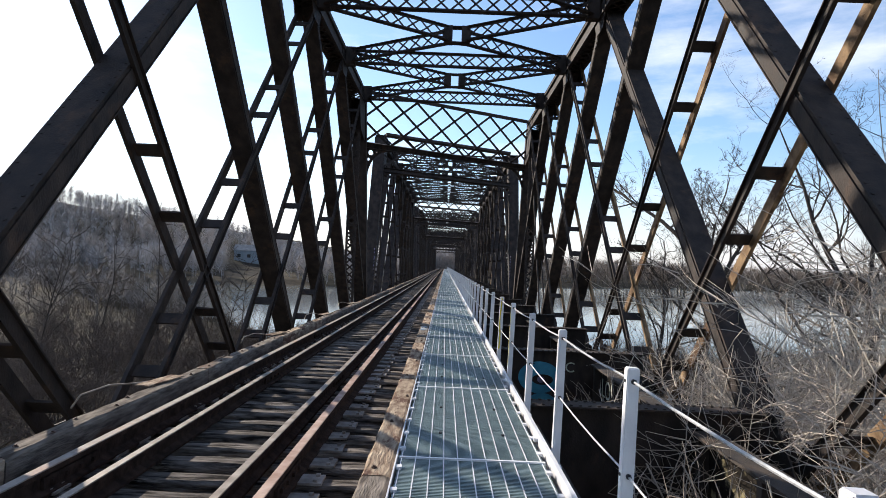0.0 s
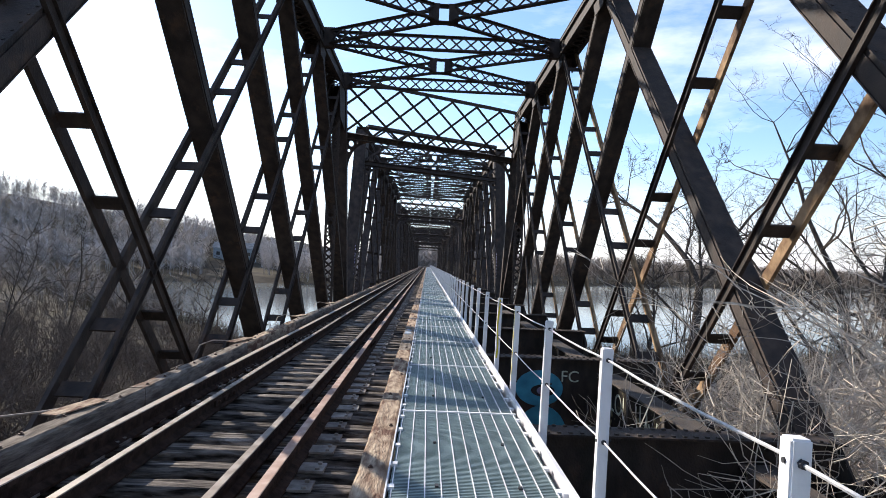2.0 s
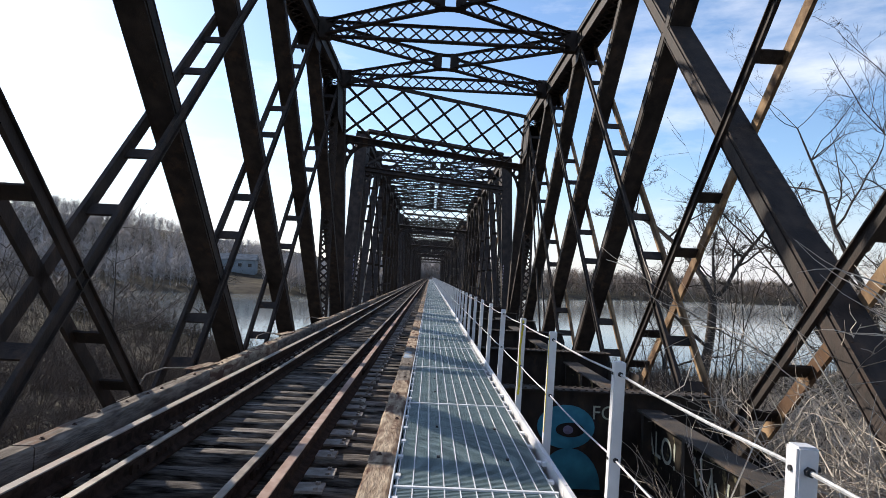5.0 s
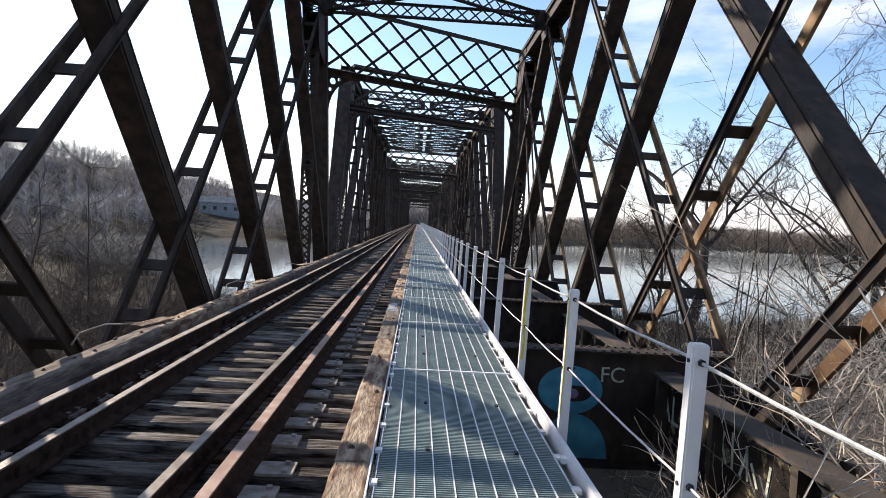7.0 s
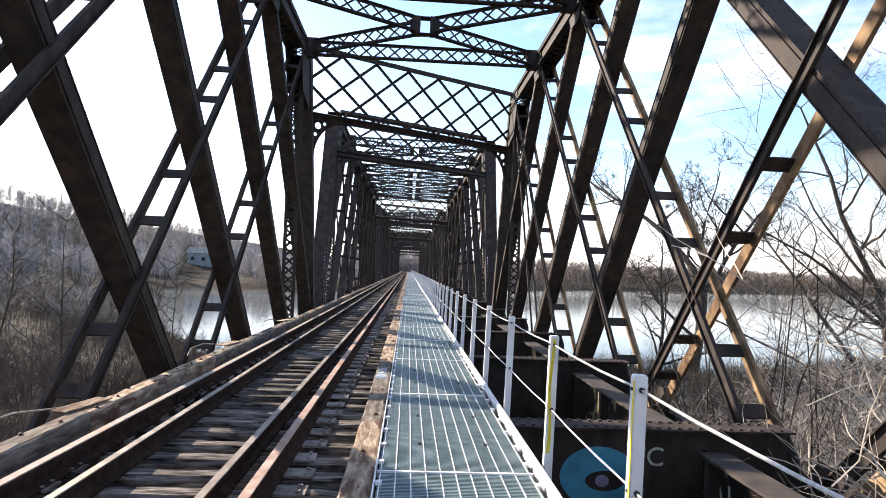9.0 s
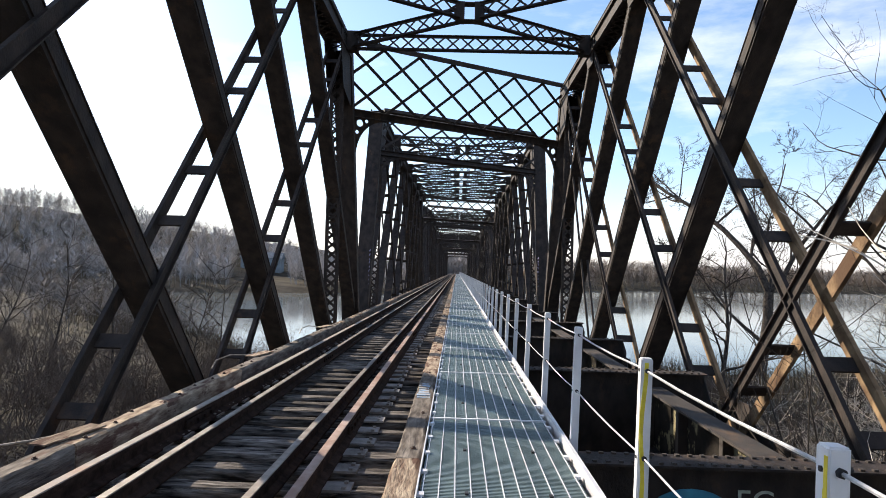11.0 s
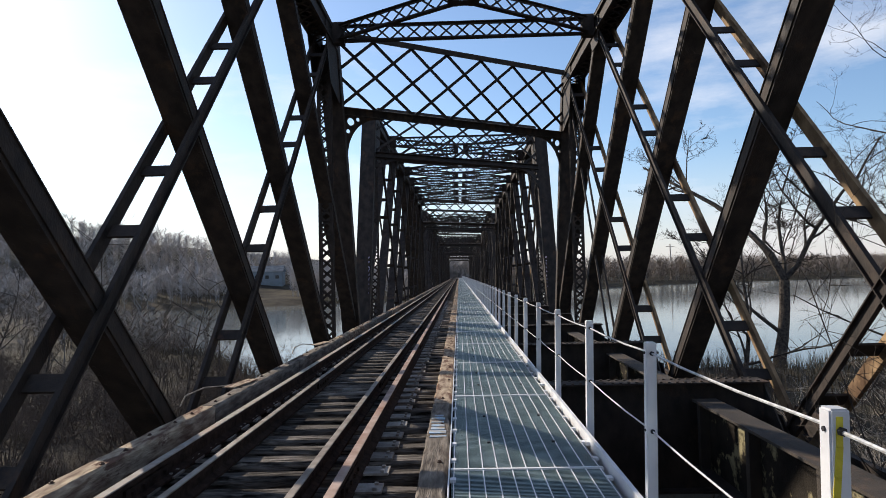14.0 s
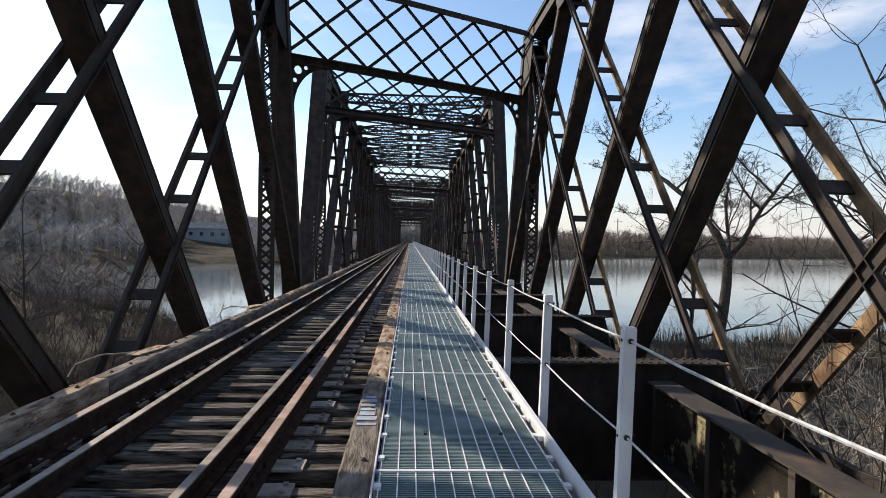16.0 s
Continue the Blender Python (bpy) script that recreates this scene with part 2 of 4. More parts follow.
# ---- mesh helpers ----
class Geo:
    """Collects boxes, plates and tubes, and becomes one mesh."""
    def __init__(self):
        self.v, self.f = [], []

    def box(self, a, b, u, wu, wv):
        """A bar from a to b; u: the direction of its width wu; wv: its depth across both."""
        a, b = Vector(a), Vector(b)
        d = (b - a).normalized()
        u = Vector(u); u = (u - d * u.dot(d)).normalized()
        w = d.cross(u)
        i = len(self.v)
        for p in (a, b):
            for su, sw in ((-1, -1), (1, -1), (1, 1), (-1, 1)):
                self.v.append(p + u * (su * wu / 2) + w * (sw * wv / 2))
        self.f += [(i, i + 3, i + 2, i + 1), (i + 4, i + 5, i + 6, i + 7)] + [(i + j, i + (j + 1) % 4, i + 4 + (j + 1) % 4, i + 4 + j) for j in range(4)]
        return self

    def block(self, x0, x1, y0, y1, z0, z1):
        return self.box(((x0 + x1) / 2, y0, (z0 + z1) / 2), ((x0 + x1) / 2, y1, (z0 + z1) / 2), (1, 0, 0), x1 - x0, z1 - z0)

    def section(self, a, b, u, pts):
        """A bar of constant profile from a to b; pts: its outline in (u, across)."""
        a, b = Vector(a), Vector(b)
        d = (b - a).normalized()
        u = Vector(u); u = (u - d * u.dot(d)).normalized()
        w = d.cross(u)
        i, n = len(self.v), len(pts)
        for p in (a, b):
            self.v += [p + u * q[0] + w * q[1] for q in pts]
        self.f += [tuple(i + j for j in reversed(range(n))), tuple(i + n + j for j in range(n))]
        self.f += [(i + j, i + (j + 1) % n, i + n + (j + 1) % n, i + n + j) for j in range(n)]
        return self

    def channel(self, a, b, side, high, flange, t=0.016):
        """A C-section: web across, flanges turned to side (+1 or -1) of X."""
        h, s = high / 2, side
        pts = [(0, -h), (s * flange, -h), (s * flange, -h + t), (s * t, -h + t), (s * t, h - t), (s * flange, h - t), (s * flange, h), (0, h)]
        return self.section(a, b, (1, 0, 0), pts if s > 0 else pts[::-1])

    def prism(self, loops, origin, e1, e2, thick):
        """A flat plate: loops of 2D points (the first the outline, others holes), in e1, e2 from origin, thick across."""
        from mathutils.geometry import tessellate_polygon
        origin, e1, e2 = Vector(origin), Vector(e1), Vector(e2)
        nrm = e1.cross(e2).normalized() * thick / 2
        flat = [p for lp in loops for p in lp]
        tris = tessellate_polygon([[Vector((p[0], p[1], 0)) for p in lp] for lp in loops])
        i, n = len(self.v), len(flat)
        for s in (1, -1):
            self.v += [origin + e1 * p[0] + e2 * p[1] + nrm * s for p in flat]
        self.f += [tuple(i + q for q in t) for t in tris] + [tuple(i + n + q for q in reversed(t)) for t in tris]
        o = 0
        for lp in loops:
            m = len(lp)
            self.f += [(i + o + j, i + o + (j + 1) % m, i + n + o + (j + 1) % m, i + n + o + j) for j in range(m)]
            o += m
        return self

    def tube(self, pts, radii, sides=6):
        """A tapered tube through the points, closed at its end."""
        i = len(self.v)
        up = Vector((0.3, 0.2, 1)).normalized()
        for k, p in enumerate(pts):
            d = (pts[min(k + 1, len(pts) - 1)] - pts[max(k - 1, 0)])
            d = d.normalized() if d.length > 1e-9 else Vector((0, 0, 1))
            u = d.cross(up)
            u = u.normalized() if u.length > 1e-3 else Vector((1, 0, 0))
            w = d.cross(u)
            for s in range(sides):
                a = 2 * math.pi * s / sides
                self.v.append(p + (u * math.cos(a) + w * math.sin(a)) * radii[k])
        for k in range(len(pts) - 1):
            for s in range(sides):
                t = (s + 1) % sides
                self.f.append((i + k * sides + s, i + k * sides + t, i + (k + 1) * sides + t, i + (k + 1) * sides + s))
        self.f.append(tuple(i + (len(pts) - 1) * sides + s for s in range(sides)))
        self.f.append(tuple(i + s for s in reversed(range(sides))))
        return self

    def mesh(self, name, mat):
        me = bpy.data.meshes.new(name)
        me.from_pydata([tuple(p) for p in self.v], [], self.f)
        me.materials.append(mat)
        me.update()
        return me


def part(name, geo, mat, parent=None, label=""):
    """Links a Geo as one mesh object under a thing or a part."""
    ob = new(name, geo if isinstance(geo, bpy.types.Mesh) else geo.mesh(name, mat))
    ob.parent = parent
    return tagged(ob, label)


def thing(name, label, category, group="", kind="", at=(0, 0, 0)):
    ob = new(name)
    ob.location = at
    ob.empty_display_size = 0.1
    return tagged(ob, label, category, group, kind)


# ---- plan ----
P, Y0 = 4.756, 16.78                    # panel length and the place of panel point 0
ZB, ZT = -1.06, 8.46                    # chord centres
XL, XR = -3.98, 4.14                    # truss centres
SPAN, SPANS = 43.6, 6                   # from span to span


def Y(k):
    return Y0 + P * k


X = Vector((1, 0, 0))
HIP, FOOT = 0.75, -0.45                 # the end post leans a little less than a whole panel


# ---- trusses ----
def ladder(a, b, parent, outer):
    """A tie of two channel bars side by side with batten plates."""
    a, b = Vector(a), Vector(b)
    d = (b - a).normalized()
    w = d.cross(X)
    ob = None
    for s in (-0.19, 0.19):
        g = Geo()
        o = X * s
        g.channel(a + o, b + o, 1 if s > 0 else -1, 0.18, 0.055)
        bar = part("tie_bar" if ob is None else "channel_bar", g, STEEL if ob is None else outer, ob or parent, "" if ob is None or outer is STEEL else "outer bar coloured sunlit tan")
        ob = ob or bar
    length = (b - a).length
    bat = Geo().box((-0.18, 0, 0), (0.18, 0, 0), (0, 0, 1), 0.19, 0.03)
    me = bat.mesh("batten_plate", STEEL)
    for f in (1.2, 2.1, 4.13, 5.25, 7.48, 8.58, 10.65, 11.75):      # none at the crossings
        p = a + d * (length * f / 13)
        c = part("batten_plate", me, STEEL, ob)
        c.matrix_local = Matrix.Translation(p) @ pose(0, 0, 0, math.degrees(math.atan2(d.z, d.y)) - 90)
    return ob


def strut_box(name, a, b, parent, wide=0.34, deep=0.26):
    """A compression member: two channels under riveted cover plates."""
    a, b = Vector(a), Vector(b)
    d = (b - a).normalized()
    w = d.cross(X)
    ob = None
    for e in (-deep / 2 - 0.008, deep / 2 + 0.008):
        g = Geo().box(a + w * e, b + w * e, X, wide + 0.05, 0.016)
        n = int((b - a).length / 0.16)
        for i in range(n):
            p = a + d * (0.16 * i + 0.08) + w * (e + (0.012 if e > 0 else -0.012))
            for s in (-wide / 2 + 0.02, wide / 2 - 0.02):
                g.box(p + X * s - w * (0.006 if e > 0 else -0.006), p + X * s + w * (0.003 if e > 0 else -0.003), X, 0.024, 0.024)
        plate = part(name if ob is None else "cover_plate", g, STEEL, ob or parent)
        ob = ob or plate
    for s in (-wide / 2 + 0.02, wide / 2 - 0.02):
        g = Geo().channel(a + X * s, b + X * s, 1 if s > 0 else -1, deep, 0.03, 0.05)
        part("channel", g, STEEL, ob)
    return ob


def laced_vertical(a, b, parent):
    g = Geo()
    a, b = Vector(a), Vector(b)
    for sx in (-0.17, 0.17):
        for sy in (-0.1, 0.1):
            g.box(a + Vector((sx, sy, 0)), b + Vector((sx, sy, 0)), X, 0.07, 0.02)
    n = int((b - a).length / 0.3)
    for i in range(n):
        z0, z1 = a.z + 0.3 * i, a.z + 0.3 * (i + 1)
        for s in (-1, 1):
            for yy in (-0.1, 0.1):
                g.box((a.x - 0.17 * s, a.y + yy, z0), (a.x + 0.17 * s, a.y + yy, z1), (0, 1, 0), 0.01, 0.05)
    return part("hip_vertical", g, STEEL, parent)


def build_truss(outer, shift, shift_down, rods):
    """The truss from panel point -6 to 3, in the plane x = 0."""
    t = thing("lattice_truss", "dark rusty riveted steel lattice truss beside the track", "truss", "bridge trusses")
    g = Geo()
    for s in (-0.21, 0.21):
        g.box((s, Y(-5) - HIP, ZT), (s, Y(2) + HIP, ZT), X, 0.03, 0.5)
        for e in (-0.21, 0.21):
            g.box((s * 1.2, Y(-5) - HIP, ZT + e), (s * 1.2, Y(2) + HIP, ZT + e), X, 0.09, 0.08)
    g.box((0, Y(-5) - HIP, ZT + 0.26), (0, Y(2) + HIP, ZT + 0.26), X, 0.62, 0.02)
    n = int((Y(2) - Y(-5)) / 0.4)
    for i in range(n):
        y = Y(-5) + 0.4 * i
        for s in (-1, 1):
            g.box((-0.2 * s, y, ZT - 0.24), (0.2 * s, y + 0.4, ZT - 0.24), (0, 0, 1), 0.012, 0.06)
    part("top_chord", g, STEEL, t)
    for s in (-0.2, 0.2):
        part("bottom_chord", Geo().channel((s, Y(-6), ZB), (s, Y(3), ZB), 1 if s > 0 else -1, 0.42, 0.1, 0.03), STEEL, t)
    for sgn in (1, -1):                      # far and near end
        top, foot = (Y(2) + HIP, Y(3) + FOOT) if sgn > 0 else (Y(-5) - HIP, Y(-6) - FOOT)
        strut_box("end_post", (0, foot, ZB - 0.2), (0, top, ZT), t, 0.54, 0.44)
        k = 2 if sgn > 0 else -5
        laced_vertical((0, Y(k), ZB), (0, Y(k), ZT - 0.3), t)
        g = Geo()
        for s in (-0.1, 0.1) if rods else ():
            g.tube([Vector((s, top - 0.2 * sgn, ZT - 0.2)), Vector((s, Y(k) - sgn * P, ZB + 0.3))], [0.035, 0.035], 6)
        if rods:
            part("counter_rod", g, STEEL, t)
    for k in range(-6, 1):
        low, high = shift.get(k, (0.25, -0.05))
        a, b = (0, Y(k) + low, ZB), (0, Y(k + 2) + high, ZT)
        strut_box("diagonal", a, b, t) if k <= -3 else ladder(a, b, t, outer)
    for k in range(-3, 4):
        low, high = shift_down.get(k, (-0.15, 0.0))
        a, b = (0, Y(k) + low, ZB), (0, Y(k - 2) + high, ZT)
        strut_box("diagonal", a, b, t) if k >= 0 else ladder(a, b, t, outer)
    plate = [(-0.55, -0.3), (-0.35, -0.62), (0.35, -0.62), (0.55, -0.3), (0.55, 0.28), (-0.55, 0.28)]
    foot_plate = [(-0.55, -0.32), (0.55, -0.32), (0.55, 0.25), (0.3, 0.55), (-0.3, 0.55), (-0.55, 0.25)]
    gt, gb = Geo(), Geo()
    for s in (-0.245, 0.245):
        gt.prism([plate], (s, 0, 0), (0, 1, 0), (0, 0, 1), 0.02)
        gb.prism([foot_plate], (s, 0, 0), (0, 1, 0), (0, 0, 1), 0.02)
        for i in range(9):
            for j in (-0.22, -0.1, 0.12):
                for gg, zz in ((gt, j), (gb, j)):
                    gg.box((s * 1.03, -0.48 + 0.12 * i, zz), (s * 1.12, -0.48 + 0.12 * i, zz), (0, 1, 0), 0.03, 0.03)
    mt, mb = gt.mesh("gusset_plate", STEEL), gb.mesh("gusset_plate", STEEL)
    for k, sg in ((2, 1), (-5, -1)):
        g = Geo()
        for s in (-0.25, 0.25):
            g.prism([[(-0.9 * sg, 0.28), (-0.9 * sg, -0.35), (-0.35 * sg, -1.5), (0.95 * sg, -1.75), (1.35 * sg, -1.6), (1.0 * sg, 0.28)]], (s, Y(k), ZT), (0, 1, 0), (0, 0, 1), 0.02)
        part("hip_plate", g, STEEL, t)
    for k in range(-5, 3):
        part("gusset_plate", mt, STEEL, t).location = (0, Y(k), ZT)
    for k in range(-6, 4):
        part("gusset_plate", mb, STEEL, t).location = (0, Y(k), ZB)
    return t


# only the right truss has outer bars coloured as sunlit; the left stays dark
truss, truss_right = build_truss(STEEL, {-4: (0.5, 0.0), -3: (0.57, 0.05), -2: (0.45, 0.35), -1: (0.47, -0.15)}, {-2: (0.05, 0.05), -1: (0.14, 0.08), 0: (-0.1, 0.0), 1: (-0.05, -0.05)}, False), \
    build_truss(STEEL_SUNLIT_TAN, {-5: (0.5, -0.1), -4: (0.52, -0.12), -3: (0.25, 0.0), -2: (0.35, -0.1), -1: (0.0, -0.05)}, {-3: (0.0, -0.1), -2: (0.0, -0.12), -1: (-0.08, -0.15), 0: (-0.35, 0.1)}, True)
truss.location, truss_right.location = (XL, 0, 0), (XR, P, 0)
truss_right["label"] = "rusty riveted steel lattice truss with outer bars coloured sunlit tan"
for n in range(1, SPANS):
    copy_thing(truss, pose(XL, SPAN * n, 0))
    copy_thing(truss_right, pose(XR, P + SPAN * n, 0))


# ---- overhead bracing ----
def lattice(g, a, b, deep=0.46, pitch=0.47, flange=0.2, bar=0.05):
    """A girder of two flanges and crossed lacing bars."""
    a, b = Vector(a), Vector(b)
    d = (b - a).normalized()
    side = d.cross(Vector((0, 0, 1))).normalized()
    for s in (-1, 1):
        g.box(a + Vector((0, 0, s * deep / 2)), b + Vector((0, 0, s * deep / 2)), side, flange, 0.02)
        g.box(a + Vector((0, 0, s * (deep / 2 - 0.035))), b + Vector((0, 0, s * (deep / 2 - 0.035))), side, 0.03, 0.07)
    n = max(2, round((b - a).length / pitch))
    step = (b - a) / n
    h = Vector((0, 0, deep / 2 - 0.02))
    for i in range(n):
        p, q = a + step * i, a + step * (i + 1)
        g.box(p - h + side * 0.012, q + h + side * 0.012, side, 0.01, bar)
        g.box(p + h - side * 0.012, q - h - side * 0.012, side, 0.01, bar)
    return g


ZS = ZT + 0.02
strut = thing("top_strut", "dark riveted lattice strut between the top chords", "strut", "overhead struts")
part("girder", lattice(Geo(), (XL + 0.55, 0, ZS), (XR - 0.55, 0, ZS)), STEEL, strut)
for s, xx in ((1, XL), (-1, XR)):
    part("end_plate", Geo().box((xx + s * 0.28, 0, ZS), (xx + s * 0.62, 0, ZS), (0, 1, 0), 0.26, 0.62), STEEL, strut)
brace = thing("cross_brace", "crossed dark lattice bracing overhead, with a plated box at the crossing", "bracing", "overhead bracing")
mid = Vector(((XL + XR) / 2, P / 2, ZS))
for y0, y1 in ((0, P), (P, 0)):
    a, b = Vector((XL + 0.5, y0 + (0.15 if y1 else -0.15), ZS)), Vector((XR - 0.5, y1 + (0.15 if y0 else -0.15), ZS))
    for q in (a, b):
        e = mid + (q - mid).normalized() * 0.34
        part("diagonal", lattice(Geo(), q, e, 0.42, 0.47, 0.16), STEEL, brace)
for s in (-1, 1):
    g = Geo().box(mid + Vector((0.27 * s - 0.13, 0, 0)), mid + Vector((0.27 * s + 0.13, 0, 0)), (0, 0, 1), 0.5, 0.36)
    part("crossing_plate", g, STEEL, brace)
g = Geo()
for s in (-1, 1):
    g.box(mid + Vector((-0.15, 0, 0.24 * s)), mid + Vector((0.15, 0, 0.24 * s)), (0, 1, 0), 0.3, 0.02)
part("crossing_cover", g, STEEL, brace)
first = {}
for n in range(SPANS):
    for k in range(-4, 3):
        m = pose(0, Y(k) + SPAN * n, 0)
        if "s" not in first:
            strut.matrix_basis, first["s"] = m, 1
        else:
            copy_thing(strut, m)
        if k < 2:
            if "b" not in first:
                brace.matrix_basis, first["b"] = m, 1
            else:
                copy_thing(brace, m)


def build_portal(sgn):
    """The portal in the plane of the end posts: far end (1) or near end (-1) of a span."""
    t = thing("portal_frame", "dark lattice portal with curved pierced corner brackets", "portal frame", "portals")
    if sgn > 0:
        tl, bl = Vector((XL, Y(2) + HIP, ZT)), Vector((XL, Y(3) + FOOT, ZB))
        tr = Vector((XR, Y(3) + HIP, ZT))
    else:
        tl, bl = Vector((XL, Y(-5) - HIP, ZT)), Vector((XL, Y(-6) - FOOT, ZB))
        tr = Vector((XR, Y(-4) - HIP, ZT))
    e1 = (tr - tl); wide = e1.length; e1.normalize()
    e2 = (bl - tl).normalized()
    nrm = e1.cross(e2).normalized()
    o = tl
    x0, x1, h0, h1 = 0.3, wide - 0.3, -0.36, 1.95
    part("top_beam", Geo().box(o + e1 * x0 + e2 * h0, o + e1 * x1 + e2 * h0, e2, 0.16, 0.26), STEEL, t)
    g = Geo().box(o + e1 * x0 + e2 * h1, o + e1 * x1 + e2 * h1, e2, 0.26, 0.04)
    for s in (-0.12, 0.12):
        g.box(o + e1 * x0 + e2 * (h1 + s), o + e1 * x1 + e2 * (h1 + s), nrm, 0.26, 0.03)
    part("bottom_beam", g, STEEL, t)
    pitch = (x1 - x0) / 6.6
    run = pitch * 2.15
    bar = lambda p, q, off: part("lattice_bar", Geo().box(o + e1 * p[0] + e2 * p[1] + nrm * off, o + e1 * q[0] + e2 * q[1] + nrm * off, nrm, 0.014, 0.1), STEEL, t)
    for i in range(-3, 8):
        for sg in (1, -1):
            c0 = x0 + pitch * (i + 0.8)
            ends = [(c0, h0), (c0 + run, h1)] if sg > 0 else [(c0 + run, h0), (c0, h1)]
            (ax, ah), (bx, bh) = ends
            f = lambda x: ah + (bh - ah) * (x - ax) / (bx - ax)
            lo, hi = max(min(ax, bx), x0), min(max(ax, bx), x1)
            if hi - lo > 0.2:
                bar((lo, f(lo)), (hi, f(hi)), 0.014 * sg)
    for flip in (0, 1):
        e = e1 if not flip else -e1
        oo = (o + e1 * x0 if not flip else o + e1 * x1) + e2 * (h1 + 0.13)
        r = 1.25
        arc = [(1.13 - 1.13 * math.cos(a), 1.37 - 1.37 * math.sin(a)) for a in [math.pi / 2 * (j / 12) for j in range(13)]]
        out = [(-0.06, -0.05), (-0.06, r + 0.3), (0.03, r + 0.3)] + [(p[0] + 0.03, p[1] + 0.05) for p in arc] + [(r + 0.2, 0.0), (r + 0.2, -0.05)]
        holes = []
        for hx, hy, hr in ((0.22, 0.19, 0.12), (0.47, 0.1, 0.06), (0.11, 0.5, 0.065)):
            holes.append([(hx + hr * math.cos(2 * math.pi * j / 14), hy + hr * math.sin(2 * math.pi * j / 14)) for j in range(14)])
        part("corner_bracket", Geo().prism([out] + holes, oo, e, e2, 0.05), STEEL, t)
    return t


far_portal, near_portal = build_portal(1), build_portal(-1)
for n in range(1, SPANS):
    copy_thing(far_portal, pose(0, SPAN * n, 0))
    copy_thing(near_portal, pose(0, SPAN * n, 0))


# ---- floor system ----
ZF = -0.1                                # top of the cross girders
beam = thing("floor_beam", "black riveted plate girder crossing under the deck", "girder", "floor beams")
g = Geo()
prof = [(XL + 0.25, ZB - 0.1), (XL + 0.25, ZB + 0.2), (XL + 0.9, -0.47), (-0.32, -0.47), (-0.32, ZF - 0.02), (XR - 0.34, ZF - 0.02), (XR - 0.25, ZF - 0.28), (XR - 0.25, ZB - 0.1), (XR - 0.9, -1.5), (XL + 0.9, -1.5)]
g.prism([prof], (0, 0, 0), (1, 0, 0), (0, 0, 1), 0.03)
part("web", g, STEEL, beam)
part("top_flange", Geo().block(-0.3, XR - 0.32, -0.17, 0.17, ZF - 0.02, ZF), STEEL, beam)
g = Geo().block(XL + 0.9, XR - 0.9, -0.17, 0.17, -1.53, -1.5)
part("bottom_flange", g, STEEL, beam)
part("end_flange", Geo().box((XL + 1.02, 0, -0.45), (XL + 0.22, 0, ZB + 0.22), (0, 1, 0), 0.22, 0.025), STEEL_TAN, beam)
for s in (-1, 1):
    part("knee_bracket", Geo().prism([[(0, 0), (0.55, -0.62), (0.55, -0.7), (0, -0.72)]], (XR - 0.36, s * 0.1, ZF - 0.03), (0, s, 0), (0, 0, 1), 0.022), STEEL_TAN, beam)
rv = Geo()
for i in range(38):
    for yy in (-0.12, 0.12):
        xx = -0.2 + i * (XR - 0.25) / 37
        rv.box((xx, yy, ZF), (xx, yy, ZF + 0.016), (1, 0, 0), 0.035, 0.035)
part("rivet_row", rv, STEEL_TAN, beam)
first = 0
for n in range(SPANS):
    for k in range(-5, 4):
        if Y(k) + SPAN * n < -8:
            continue
        m = pose(0, Y(k) + SPAN * n, 0)
        if not first:
            beam.matrix_basis, first = m, 1
        else:
            copy_thing(beam, m)

stringer = thing("stringer", "rusty plate-girder stringer between the floor beams", "girder", "stringers")
ZR = -0.3
g = Geo().block(-0.155, 0.155, 0.2, P - 0.2, ZR - 0.03, ZR)
part("top_flange", g, STEEL_TAN, stringer, "rust-brown flaking top flange")
g = Geo().block(-0.012, 0.012, 0.03, P - 0.03, ZR - 0.85, ZR - 0.03)
part("web", g, STEEL_MOSS, stringer, "black web with flaking mossy patches")
for i in range(4):
    for s in (-1, 1):
        part("stiffener", Geo().box((s * 0.07, 0.35 + i * (P - 0.7) / 3, ZR - 0.84), (s * 0.07, 0.35 + i * (P - 0.7) / 3, ZR - 0.03), (1, 0, 0), 0.12, 0.09), STEEL_TAN, stringer)
part("bottom_flange", Geo().block(-0.155, 0.155, 0.2, P - 0.2, ZR - 0.88, ZR - 0.85), STEEL, stringer)
first, far_stringer = 0, None
for n in range(SPANS):
    for k in range(-5, 3):
        y = Y(k) + SPAN * n
        if y < -8:
            continue
        for xx in (-2.8, -0.8, 0.95, 2.95):
            if not first:
                stringer.matrix_basis, first = pose(xx, y, 0), 1
            elif n == 0:
                copy_thing(stringer, pose(xx, y, 0))
            elif far_stringer is None:
                far_stringer = thing("stringer", "dark plate-girder stringer under the track", "girder", "stringers")
                for c in stringer.children:
                    if "flange" in c.name or "web" in c.name:
                        part(c.name.split(".")[0], c.data, STEEL, far_stringer)
                far_stringer.matrix_basis = pose(xx, y, 0)
            else:
                copy_thing(far_stringer, pose(xx, y, 0))

# ---- track ----
YA, YB = -3.0, Y(3) + SPAN * (SPANS - 1) + 30
TIE_TOP, TIE_STEP = -0.175, 0.395
rng = random.Random(4)


